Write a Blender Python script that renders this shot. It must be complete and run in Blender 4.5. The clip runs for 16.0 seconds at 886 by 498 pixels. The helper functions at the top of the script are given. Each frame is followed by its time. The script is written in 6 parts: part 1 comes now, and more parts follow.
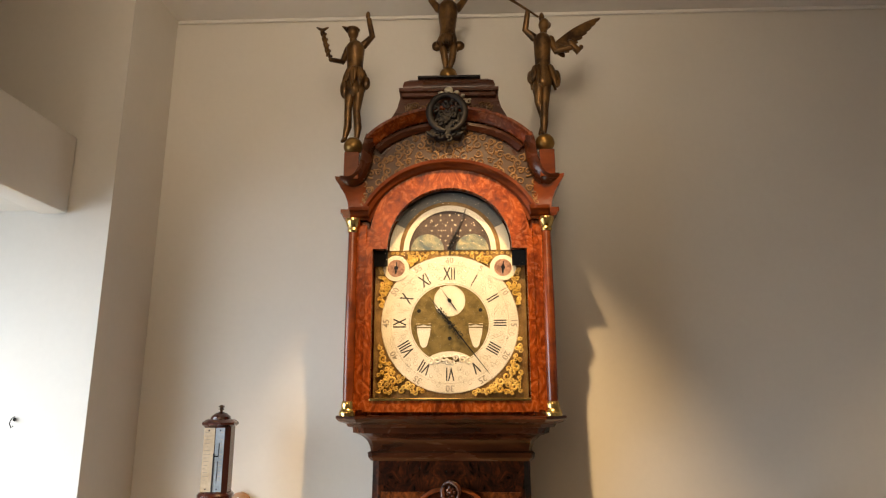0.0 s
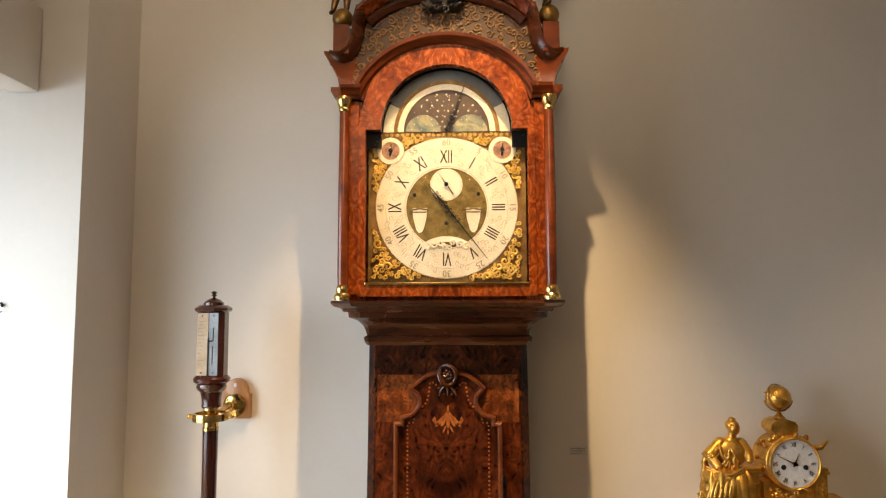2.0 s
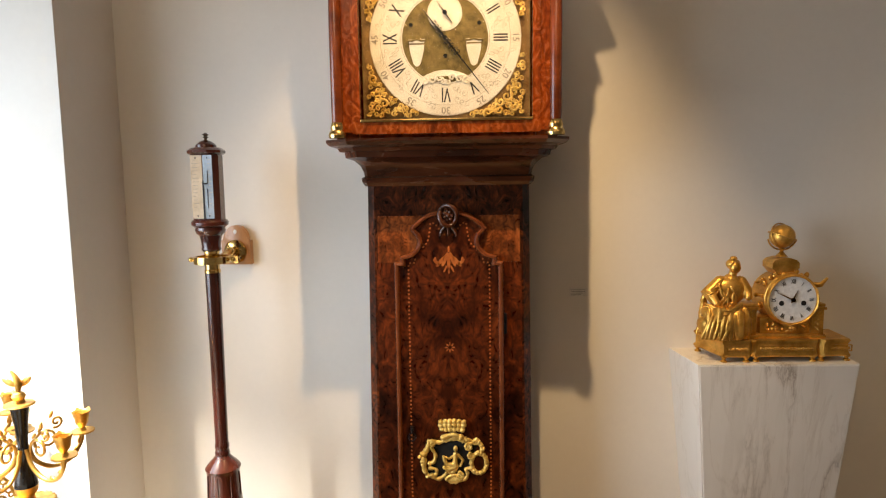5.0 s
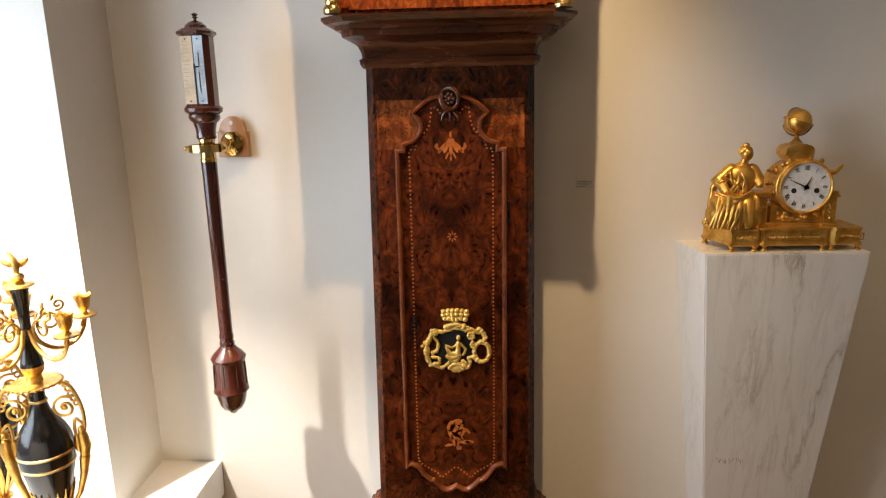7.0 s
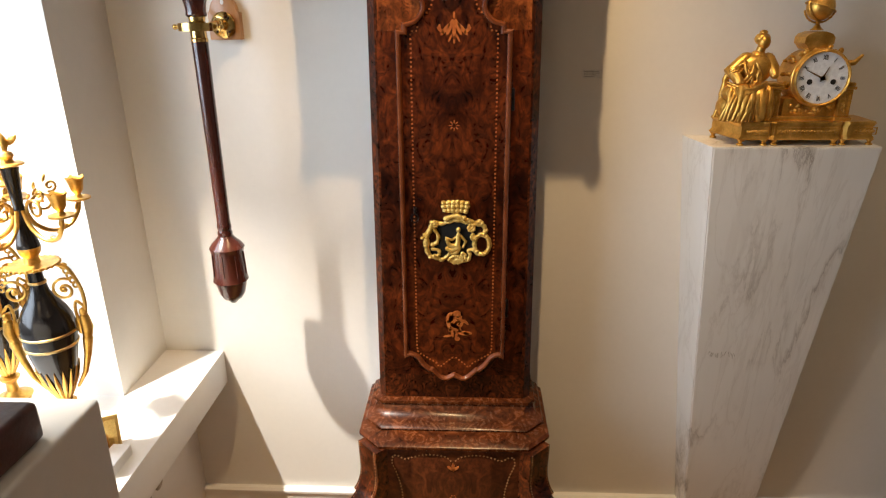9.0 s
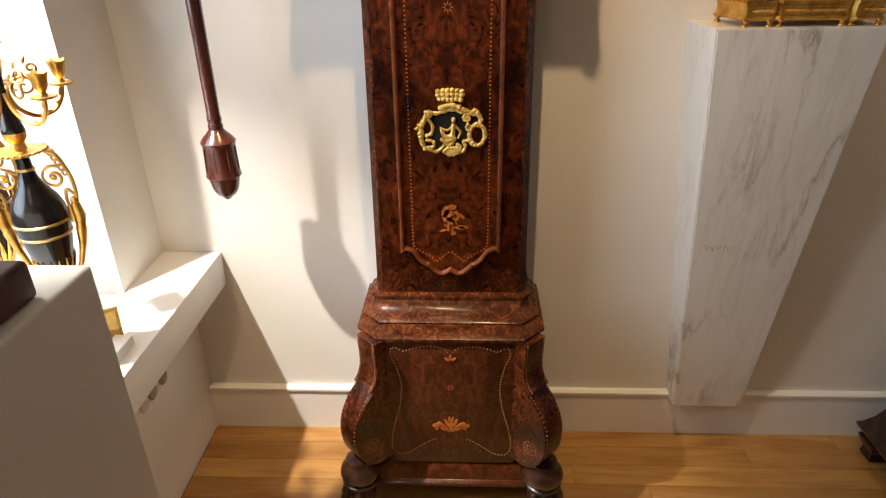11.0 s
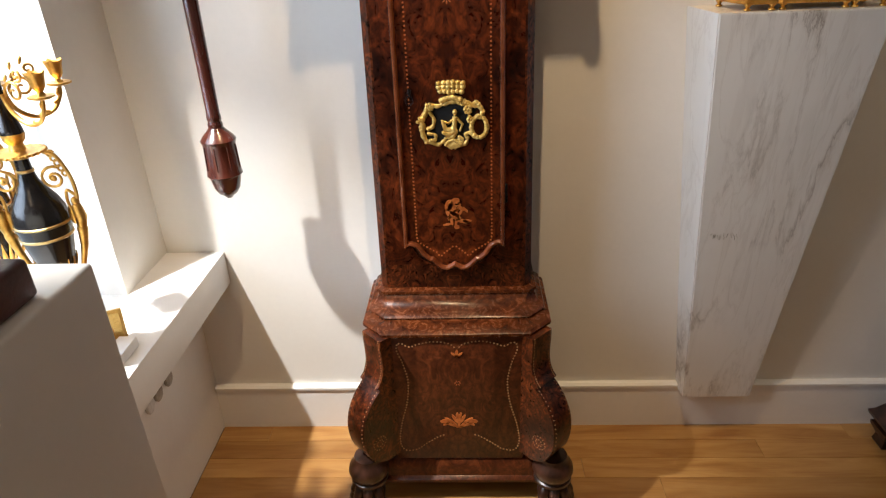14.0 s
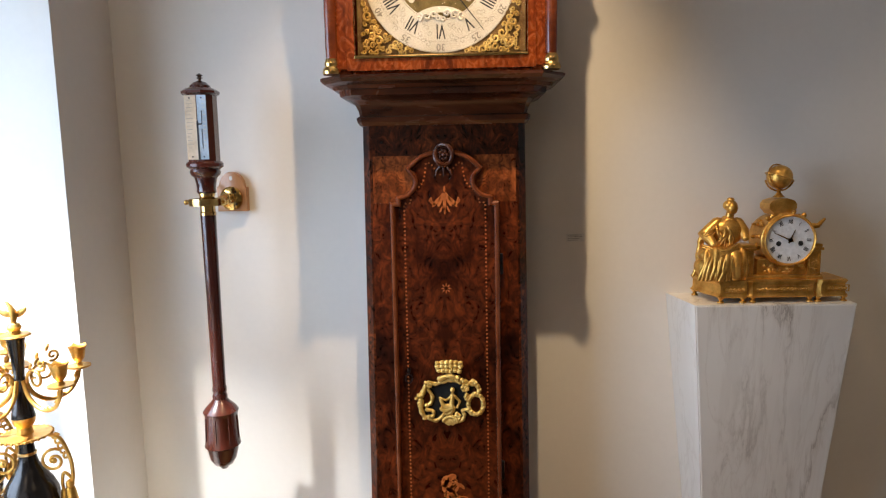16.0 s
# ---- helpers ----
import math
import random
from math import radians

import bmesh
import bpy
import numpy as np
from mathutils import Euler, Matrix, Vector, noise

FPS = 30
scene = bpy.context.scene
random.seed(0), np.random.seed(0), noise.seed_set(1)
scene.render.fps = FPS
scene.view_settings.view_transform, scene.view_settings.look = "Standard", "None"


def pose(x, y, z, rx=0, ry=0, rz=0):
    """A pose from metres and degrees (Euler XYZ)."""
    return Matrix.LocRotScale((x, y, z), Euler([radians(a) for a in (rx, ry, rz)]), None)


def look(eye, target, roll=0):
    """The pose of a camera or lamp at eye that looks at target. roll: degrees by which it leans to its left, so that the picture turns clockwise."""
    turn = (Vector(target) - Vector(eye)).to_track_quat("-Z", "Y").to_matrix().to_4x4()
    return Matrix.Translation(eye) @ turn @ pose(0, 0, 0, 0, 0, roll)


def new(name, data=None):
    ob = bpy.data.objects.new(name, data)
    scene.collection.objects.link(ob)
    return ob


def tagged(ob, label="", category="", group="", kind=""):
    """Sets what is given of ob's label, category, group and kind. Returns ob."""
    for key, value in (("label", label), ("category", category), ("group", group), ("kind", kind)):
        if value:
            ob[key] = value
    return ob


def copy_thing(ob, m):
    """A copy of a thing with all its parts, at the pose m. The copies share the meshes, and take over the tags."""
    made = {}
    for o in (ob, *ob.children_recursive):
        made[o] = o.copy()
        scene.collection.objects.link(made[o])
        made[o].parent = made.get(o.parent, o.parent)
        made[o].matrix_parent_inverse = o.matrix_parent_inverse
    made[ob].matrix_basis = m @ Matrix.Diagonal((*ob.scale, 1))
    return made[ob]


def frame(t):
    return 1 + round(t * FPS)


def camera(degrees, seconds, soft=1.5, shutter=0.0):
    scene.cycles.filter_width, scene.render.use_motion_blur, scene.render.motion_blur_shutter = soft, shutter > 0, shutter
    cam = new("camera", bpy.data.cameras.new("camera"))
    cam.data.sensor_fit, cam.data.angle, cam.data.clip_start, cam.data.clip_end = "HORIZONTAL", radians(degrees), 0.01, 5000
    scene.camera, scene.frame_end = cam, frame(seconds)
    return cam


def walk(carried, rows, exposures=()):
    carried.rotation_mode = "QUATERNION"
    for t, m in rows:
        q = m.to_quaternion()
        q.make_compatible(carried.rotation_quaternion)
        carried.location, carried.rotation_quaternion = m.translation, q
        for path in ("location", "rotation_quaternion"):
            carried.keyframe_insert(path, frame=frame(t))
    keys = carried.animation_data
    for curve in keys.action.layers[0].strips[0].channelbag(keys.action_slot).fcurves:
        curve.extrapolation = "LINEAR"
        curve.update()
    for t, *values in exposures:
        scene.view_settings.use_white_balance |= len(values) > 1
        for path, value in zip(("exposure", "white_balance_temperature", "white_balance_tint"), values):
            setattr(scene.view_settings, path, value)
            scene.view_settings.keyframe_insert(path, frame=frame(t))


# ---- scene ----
cam = camera(69.9, 16.0, soft=1.2)
PATH = [
    (0, (0.042, -1.698, 1.825), (-0.029, 0.252, 2.266), -0.1),
    (0.5, (0.028, -1.674, 1.8), (-0.021, 0.29, 2.173), -0.1),
    (1, (0.035, -1.658, 1.793), (-0.01, 0.321, 2.083), -0.5),
    (1.5, (0.036, -1.64, 1.779), (-0.021, 0.347, 2.005), 0.0),
    (2, (0.032, -1.634, 1.767), (-0.02, 0.358, 1.937), -0.2),
    (2.5, (0.038, -1.63, 1.747), (-0.018, 0.365, 1.869), -0.3),
    (3, (0.047, -1.621, 1.737), (-0.016, 0.377, 1.787), -0.3),
    (3.5, (0.043, -1.616, 1.73), (-0.03, 0.383, 1.712), -0.4),
    (4, (0.035, -1.608, 1.72), (-0.027, 0.389, 1.631), -0.6),
    (6.5, (0.049, -1.58, 1.608), (-0.036, 0.381, 1.228), -1.3),
    (7, (0.049, -1.576, 1.586), (-0.044, 0.374, 1.153), -1.2),
    (7.5, (0.05, -1.573, 1.575), (-0.042, 0.364, 1.085), -1.1),
    (8, (0.052, -1.568, 1.563), (-0.039, 0.343, 0.982), -0.9),
    (8.5, (0.052, -1.565, 1.55), (-0.034, 0.326, 0.904), -0.9),
    (9, (0.04, -1.569, 1.529), (-0.044, 0.306, 0.838), -0.4),
    (11.5, (0.053, -1.593, 1.43), (-0.028, 0.152, 0.457), -1.3),
    (12, (0.05, -1.581, 1.416), (-0.029, 0.114, 0.359), -1.7),
    (12.5, (0.049, -1.575, 1.409), (-0.039, 0.084, 0.295), -1.9),
    (13, (0.05, -1.577, 1.412), (-0.04, 0.074, 0.287), -2.1),
    (13.5, (0.05, -1.577, 1.413), (-0.036, 0.101, 0.328), -2.2),
    (14, (0.049, -1.586, 1.43), (-0.045, 0.199, 0.532), -2.4),
    (14.5, (0.04, -1.591, 1.47), (-0.053, 0.283, 0.778), -1.8),
    (15, (0.035, -1.594, 1.523), (-0.056, 0.337, 1.01), -1.5),
    (15.5, (0.029, -1.595, 1.571), (-0.037, 0.362, 1.164), -0.8),
    (16, (0.05, -1.603, 1.573), (-0.022, 0.38, 1.325), -1.1),
]
EXPOSURES = [(0, 0.0, 7000, 10), (4, 0.0, 6800, 10), (8, 0.0, 6450, 10), (12.5, 0.0, 6250, 10), (14, -0.02, 5900, 10), (15, -0.08, 5650, 10), (16, -0.1, 5750, 10)]
walk(cam, [(t, look(eye, target, roll)) for t, eye, target, roll in PATH], EXPOSURES)

# ---- light ----
def lamp(name, kind, m, energy, colour, **kw):
    d = bpy.data.lights.new(name, kind)
    d.energy, d.color = energy, colour
    for k, v in kw.items():
        if k == "size": d.size = v
        elif k == "size_y": d.shape, d.size_y = "RECTANGLE", v
        elif k == "soft": d.shadow_soft_size = v
        elif k == "cone": d.spot_size = radians(v)
        elif k == "blend": d.spot_blend = v
        elif k == "spread": d.spread = radians(v)
    ob = new(name, d)
    ob.matrix_world = m
    return ob


world = bpy.data.worlds.new("world")
scene.world = world
world.use_nodes = True
wn = world.node_tree
sky = wn.nodes.new("ShaderNodeTexSky")
sky.sky_type, sky.sun_disc, sky.sun_elevation, sky.sun_rotation = "NISHITA", False, radians(45), radians(120)
wn.links.new(sky.outputs[0], wn.nodes["Background"].inputs[0])
wn.nodes["Background"].inputs[1].default_value = 0.08

# warm ceiling spot that lights the tall clock, display spots over the window bay, daylight in the window opening
lamp("clock_spot", "SPOT", look((0.036, -0.732, 2.895), (0.06, 0.0, 1.02)), 130, (1.0, 0.67, 0.34), soft=0.012, cone=60, blend=1.0)
lamp("bay_spot", "SPOT", look((-1.055, -0.60, 2.03), (-0.37, -0.45, 0.0)), 330, (1.0, 0.93, 0.82), soft=0.018, cone=56, blend=0.9)
lamp("window_daylight", "AREA", look((-1.70, -1.0, 1.6), (-0.35, 0.0, 0.95)), 18, (0.76, 0.87, 1.0), size=1.3, size_y=1.3, spread=110)
# fill spot added in mid-room to brighten the upper wall and ceiling
lamp("upper_wall_fill", "SPOT", look((-0.05, -2.0, 2.62), (-0.12, 0.0, 2.92)), 42, (1.0, 0.80, 0.59), soft=0.28, cone=68, blend=1.0)
# added ambient fill from the right, no known lamp hangs here
lamp("room_fill", "AREA", look((1.5, -2.4, 2.88), (0.5, -0.9, 0.8)), 3.0, (1.0, 0.68, 0.38), size=0.7, size_y=0.7)
# second added fill, lifts the wall on the left; its source is made up
lamp("left_wall_fill", "AREA", look((-0.55, -2.6, 2.88), (-0.1, -0.9, 1.4)), 6.0, (1.0, 0.70, 0.42), size=0.7, size_y=0.7)
lamp("side_spot", "SPOT", look((1.25, -0.70, 2.895), (1.14, 0.0, 0.35)), 26, (1.0, 0.70, 0.38), soft=0.02, cone=44, blend=1.0)



# ---- materials ----
def nodes_of(name, rough=0.5, metal=0.0, coat=0.0):
    m = bpy.data.materials.new(name)
    m.use_nodes = True
    nt = m.node_tree
    b = nt.nodes["Principled BSDF"]
    b.inputs["Roughness"].default_value, b.inputs["Metallic"].default_value = rough, metal
    b.inputs["Coat Weight"].default_value, b.inputs["Coat Roughness"].default_value = coat, 0.12
    return m, nt, b


def tex(nt, kind, scale, stretch=(1, 1, 1), detail=6.0, distort=0.0, rough=0.55):
    c, mp = nt.nodes.new("ShaderNodeTexCoord"), nt.nodes.new("ShaderNodeMapping")
    mp.inputs["Scale"].default_value = stretch
    nt.links.new(c.outputs["Object"], mp.inputs[0])
    t = nt.nodes.new("ShaderNodeTex" + kind)
    t.inputs["Scale"].default_value = scale
    if kind == "Noise":
        t.inputs["Detail"].default_value, t.inputs["Distortion"].default_value, t.inputs["Roughness"].default_value = detail, distort, rough
    nt.links.new(mp.outputs[0], t.inputs["Vector"])
    return t


def ramp(nt, src, stops):
    r = nt.nodes.new("ShaderNodeValToRGB")
    while len(r.color_ramp.elements) < len(stops):
        r.color_ramp.elements.new(0.5)
    for e, (p, c) in zip(r.color_ramp.elements, stops):
        e.position, e.color = p, (*c, 1)
    nt.links.new(src, r.inputs[0])
    return r.outputs[0]


def blend(nt, a, b, fac, mode="MIX"):
    m = nt.nodes.new("ShaderNodeMix")
    m.data_type, m.blend_type = "RGBA", mode
    for sock, v in ((m.inputs[0], fac), (m.inputs[6], a), (m.inputs[7], b)):
        if hasattr(v, "node"):
            nt.links.new(v, sock)
        else:
            sock.default_value = v if isinstance(v, float) else (*v, 1)
    return m.outputs[2]


def bump(nt, b, h, strength=0.2, dist=0.002):
    n = nt.nodes.new("ShaderNodeBump")
    n.inputs["Strength"].default_value, n.inputs["Distance"].default_value = strength, dist
    nt.links.new(h, n.inputs["Height"])
    nt.links.new(n.outputs[0], b.inputs["Normal"])


def rough_var(nt, b, src, lo, hi):
    r = nt.nodes.new("ShaderNodeMapRange")
    r.inputs[3].default_value, r.inputs[4].default_value = lo, hi
    nt.links.new(src, r.inputs[0])
    nt.links.new(r.outputs[0], b.inputs["Roughness"])


def mottled(name, c0, c1, scale, rough=0.5, metal=0.0, coat=0.0, stretch=(1, 1, 1), fine=120.0, bumpy=0.15, distort=0.0, mid=None, speck=0.82):
    m, nt, b = nodes_of(name, rough, metal, coat)
    n1 = tex(nt, "Noise", scale, stretch, distort=distort)
    n2 = tex(nt, "Noise", fine, stretch, detail=3)
    stops = [(0.35, c0), (0.65, c1)] if mid is None else [(0.3, c0), (0.5, mid), (0.7, c1)]
    col = ramp(nt, n1.outputs[0], stops)
    g = ramp(nt, n2.outputs[0], [(0.3, (speck, speck, speck)), (0.7, (1.0, 1.0, 1.0))])
    nt.links.new(blend(nt, col, g, 1.0, "MULTIPLY"), b.inputs["Base Color"])
    rough_var(nt, b, n1.outputs[0], max(rough - 0.1, 0.03), rough + 0.1)
    if bumpy:
        bump(nt, b, n2.outputs[0], bumpy, 0.001)
    return m


def burl(name, dark, mid, light, scale=9.0, rough=0.28, patch=0.9):
    """Bookmatched walnut veneer: mirrored figure with dark clouds, wormy curl and small eyes under polish."""
    m, nt, b = nodes_of(name, rough, 0.0, 0.05)
    b.inputs["Specular IOR Level"].default_value = 0.26
    link, node = nt.links.new, nt.nodes.new
    sep, comb = node("ShaderNodeSeparateXYZ"), node("ShaderNodeCombineXYZ")
    link(node("ShaderNodeTexCoord").outputs["Object"], sep.inputs[0])
    fold = node("ShaderNodeMath")
    fold.operation = "ABSOLUTE"
    link(sep.outputs[0], fold.inputs[0])
    for k, src in enumerate((fold.outputs[0], sep.outputs[1], sep.outputs[2])):
        link(src, comb.inputs[k])

    def figure(kind, size, stretch, detail=6.0, distort=0.0, fine=0.55):
        t = tex(nt, kind, size, stretch, detail, distort, fine)
        link(comb.outputs[0], t.inputs["Vector"].links[0].from_node.inputs[0])
        return t

    curl = figure("Noise", scale * 4.6, (1, 1, 0.75), 6, 3.0, 0.58)
    cloud = figure("Noise", scale * 0.95, (1.25, 1, 0.7), 7, 1.3, 0.62)
    streak = figure("Noise", scale * 2.4, (1.1, 1, 0.6), 5, 3.0, 0.6)
    eyes = figure("Voronoi", scale * 13, (1, 1, 1))
    col = ramp(nt, curl.outputs[0], [(0.36, dark), (0.50, mid), (0.66, light)])
    e = ramp(nt, eyes.outputs["Distance"], [(0.10, (0.40, 0.34, 0.30)), (0.34, (1, 1, 1))])
    cl = ramp(nt, cloud.outputs[0], [(0.40, (0.10, 0.06, 0.05)), (0.48, (0.50, 0.42, 0.38)), (0.60, (1, 1, 1))])
    stv = ramp(nt, streak.outputs[0], [(0.34, (0.42, 0.36, 0.33)), (0.52, (1, 1, 1)), (0.70, (1.0, 0.92, 0.8))])
    col = blend(nt, blend(nt, col, e, 0.22, "MULTIPLY"), stv, 0.8, "MULTIPLY")
    link(blend(nt, col, cl, patch, "MULTIPLY"), b.inputs["Base Color"])
    rough_var(nt, b, curl.outputs[0], rough - 0.08, rough + 0.12)
    bump(nt, b, curl.outputs[0], 0.06, 0.001)
    return m


WALL = mottled("wall_paint", (0.74, 0.715, 0.665), (0.80, 0.775, 0.725), 1.3, 0.75, fine=60, bumpy=0.02, speck=0.98)
WHITE = mottled("white_gloss_paint", (0.78, 0.765, 0.735), (0.84, 0.825, 0.80), 2.0, 0.42, fine=60, bumpy=0.02, speck=0.98)
PLINTHM = mottled("plinth_lacquer", (0.70, 0.67, 0.61), (0.74, 0.71, 0.65), 1.5, 0.38, fine=50, bumpy=0.01, speck=0.98)
CEIL = mottled("ceiling_paint", (0.78, 0.76, 0.73), (0.82, 0.80, 0.77), 1.0, 0.8, fine=50, bumpy=0.02, speck=0.98)
BURL = burl("walnut_burl", (0.034, 0.0065, 0.0018), (0.092, 0.0175, 0.0038), (0.185, 0.040, 0.0075), 6.0, patch=0.85)
BURL_DARK = burl("walnut_burl_dark", (0.015, 0.004, 0.0017), (0.068, 0.016, 0.0045), (0.19, 0.046, 0.010), 8.0)
BURL_RED = burl("walnut_burl_hood", (0.145, 0.024, 0.0038), (0.25, 0.049, 0.0075), (0.36, 0.088, 0.014), 6.5, 0.24, 0.55)
BURL_BASE = burl("walnut_burl_base", (0.044, 0.011, 0.0038), (0.075, 0.019, 0.006), (0.115, 0.032, 0.009), 6.0, 0.30, 0.5)
WALNUT = mottled("walnut_moulding", (0.030, 0.008, 0.003), (0.115, 0.029, 0.008), 14, 0.27, coat=0.1, stretch=(0.25, 1, 1), fine=160, distort=0.8)
WALNUT_RED = mottled("walnut_moulding_hood", (0.085, 0.017, 0.004), (0.21, 0.046, 0.010), 14, 0.24, coat=0.15, stretch=(0.3, 1, 1), fine=160, distort=0.8)
BURL_MOULD = burl("walnut_burl_moulding", (0.045, 0.012, 0.0038), (0.085, 0.022, 0.006), (0.135, 0.038, 0.010), 6.0, 0.24, 0.4)
DOORBEAD = mottled("polished_door_bead", (0.10, 0.024, 0.008), (0.19, 0.052, 0.016), 18, 0.22, coat=0.3, fine=160)
FOOTM = mottled("dark_carved_wood", (0.012, 0.005, 0.003), (0.055, 0.020, 0.011), 30, 0.34, coat=0.1, fine=150)
FRET = mottled("fretwork_backing", (0.030, 0.011, 0.004), (0.065, 0.024, 0.008), 40, 0.5, fine=200)
FRETLINE = mottled("fretwork_scroll", (0.13, 0.060, 0.018), (0.25, 0.125, 0.038), 40, 0.42, fine=200)
INLAY = mottled("boxwood_inlay", (0.38, 0.095, 0.018), (0.56, 0.165, 0.032), 60, 0.35, fine=200)
DOTS = mottled("string_inlay", (0.30, 0.14, 0.05), (0.44, 0.24, 0.10), 60, 0.4, fine=200)
MAHOG = mottled("mahogany", (0.035, 0.008, 0.005), (0.10, 0.022, 0.012), 20, 0.24, coat=0.5, stretch=(1, 1, 0.12), fine=120)
GILT = mottled("gilt_bronze", (0.55, 0.28, 0.045), (0.90, 0.54, 0.13), 30, 0.35, metal=0.85, fine=220, bumpy=0.25)
GILT_PALE = mottled("pale_gilt", (0.62, 0.44, 0.17), (0.90, 0.68, 0.32), 40, 0.30, metal=1.0, fine=220, bumpy=0.3)
BRASS = mottled("polished_brass", (0.66, 0.43, 0.13), (0.88, 0.64, 0.24), 25, 0.16, metal=1.0, fine=200, bumpy=0.08)
OLDGOLD = mottled("worn_gilt_ball", (0.16, 0.085, 0.022), (0.42, 0.235, 0.06), 28, 0.36, metal=0.7, fine=160, bumpy=0.2)
BRONZE = mottled("aged_bronze", (0.050, 0.025, 0.010), (0.24, 0.125, 0.040), 28, 0.38, metal=0.6, fine=160, bumpy=0.3)
GILT_CAST = mottled("cast_gilt_ornament", (0.62, 0.38, 0.07), (0.92, 0.66, 0.20), 40, 0.38, metal=0.5, fine=220, bumpy=0.2)
IRON = mottled("blued_steel", (0.008, 0.008, 0.010), (0.02, 0.02, 0.024), 60, 0.3, metal=0.6)
SILVER = mottled("silvered_brass", (0.68, 0.61, 0.46), (0.82, 0.75, 0.60), 18, 0.45, metal=0.25, fine=300, bumpy=0.1)
INK = mottled("black_wax", (0.012, 0.011, 0.010), (0.03, 0.027, 0.024), 50, 0.5)
FAINT = mottled("faint_engraving", (0.25, 0.215, 0.16), (0.36, 0.32, 0.25), 50, 0.5)
MATT = mottled("matted_gilt_plate", (0.12, 0.085, 0.025), (0.24, 0.175, 0.055), 55, 0.5, metal=0.6, fine=420, bumpy=0.6)
PLATE = mottled("dial_plate", (0.16, 0.085, 0.025), (0.32, 0.19, 0.06), 40, 0.45, metal=0.5, fine=300, bumpy=0.4)
MOON = mottled("moon_disc_paint", (0.035, 0.020, 0.016), (0.075, 0.045, 0.034), 30, 0.5)
GLOBE_PAINT = mottled("painted_landscape", (0.07, 0.11, 0.12), (0.42, 0.36, 0.20), 26, 0.5, distort=1.0, mid=(0.20, 0.21, 0.15))
STAR = mottled("star_paint", (0.7, 0.62, 0.45), (0.85, 0.78, 0.6), 50, 0.5)
ROSE = mottled("small_dial_enamel", (0.16, 0.07, 0.045), (0.42, 0.24, 0.16), 90, 0.45, fine=200)
# grey that carries the hood door's shadow at the top of the arch
ARCH_SHADE = mottled("arch_shade_grey", (0.10, 0.11, 0.115), (0.16, 0.17, 0.17), 12, 0.5)
CARVED = mottled("black_brown_carving", (0.004, 0.0025, 0.002), (0.012, 0.006, 0.004), 40, 0.60, fine=160)
VOID = mottled("dark_interior_and_shade", (0.003, 0.003, 0.003), (0.006, 0.005, 0.004), 20, 0.88)
ENAMEL = mottled("white_enamel", (0.80, 0.81, 0.82), (0.86, 0.87, 0.88), 20, 0.15, coat=0.4, fine=150, bumpy=0.0)
BLACKP = mottled("black_patinated_bronze", (0.010, 0.009, 0.009), (0.024, 0.021, 0.020), 12, 0.22, metal=0.3, coat=0.3)
PAPER = mottled("aged_scale_plate", (0.48, 0.36, 0.23), (0.60, 0.47, 0.32), 20, 0.4, fine=150, bumpy=0)
# silvered plate with the window's blue reflection put into its colour
STEELP = mottled("silvered_plate_blue_reflection", (0.52, 0.60, 0.68), (0.62, 0.70, 0.78), 15, 0.22, metal=0.6, bumpy=0)
OAKPLATE = mottled("light_oak_plate", (0.36, 0.17, 0.065), (0.50, 0.26, 0.11), 24, 0.35, coat=0.2, stretch=(1, 1, 0.2))
LEATHER = mottled("dark_red_leather", (0.045, 0.008, 0.006), (0.09, 0.018, 0.012), 30, 0.4, fine=140, bumpy=0.4)
BLACKW = mottled("ebonised_wood", (0.008, 0.007, 0.007), (0.018, 0.015, 0.014), 20, 0.3)
CARD = mottled("label_card", (0.72, 0.71, 0.68), (0.78, 0.77, 0.74), 20, 0.6, bumpy=0)
GREYTXT = mottled("grey_print", (0.30, 0.30, 0.29), (0.36, 0.36, 0.35), 30, 0.7, bumpy=0)
FRAMEGOLD = mottled("gold_frame", (0.45, 0.27, 0.06), (0.62, 0.40, 0.12), 40, 0.35, metal=0.8)


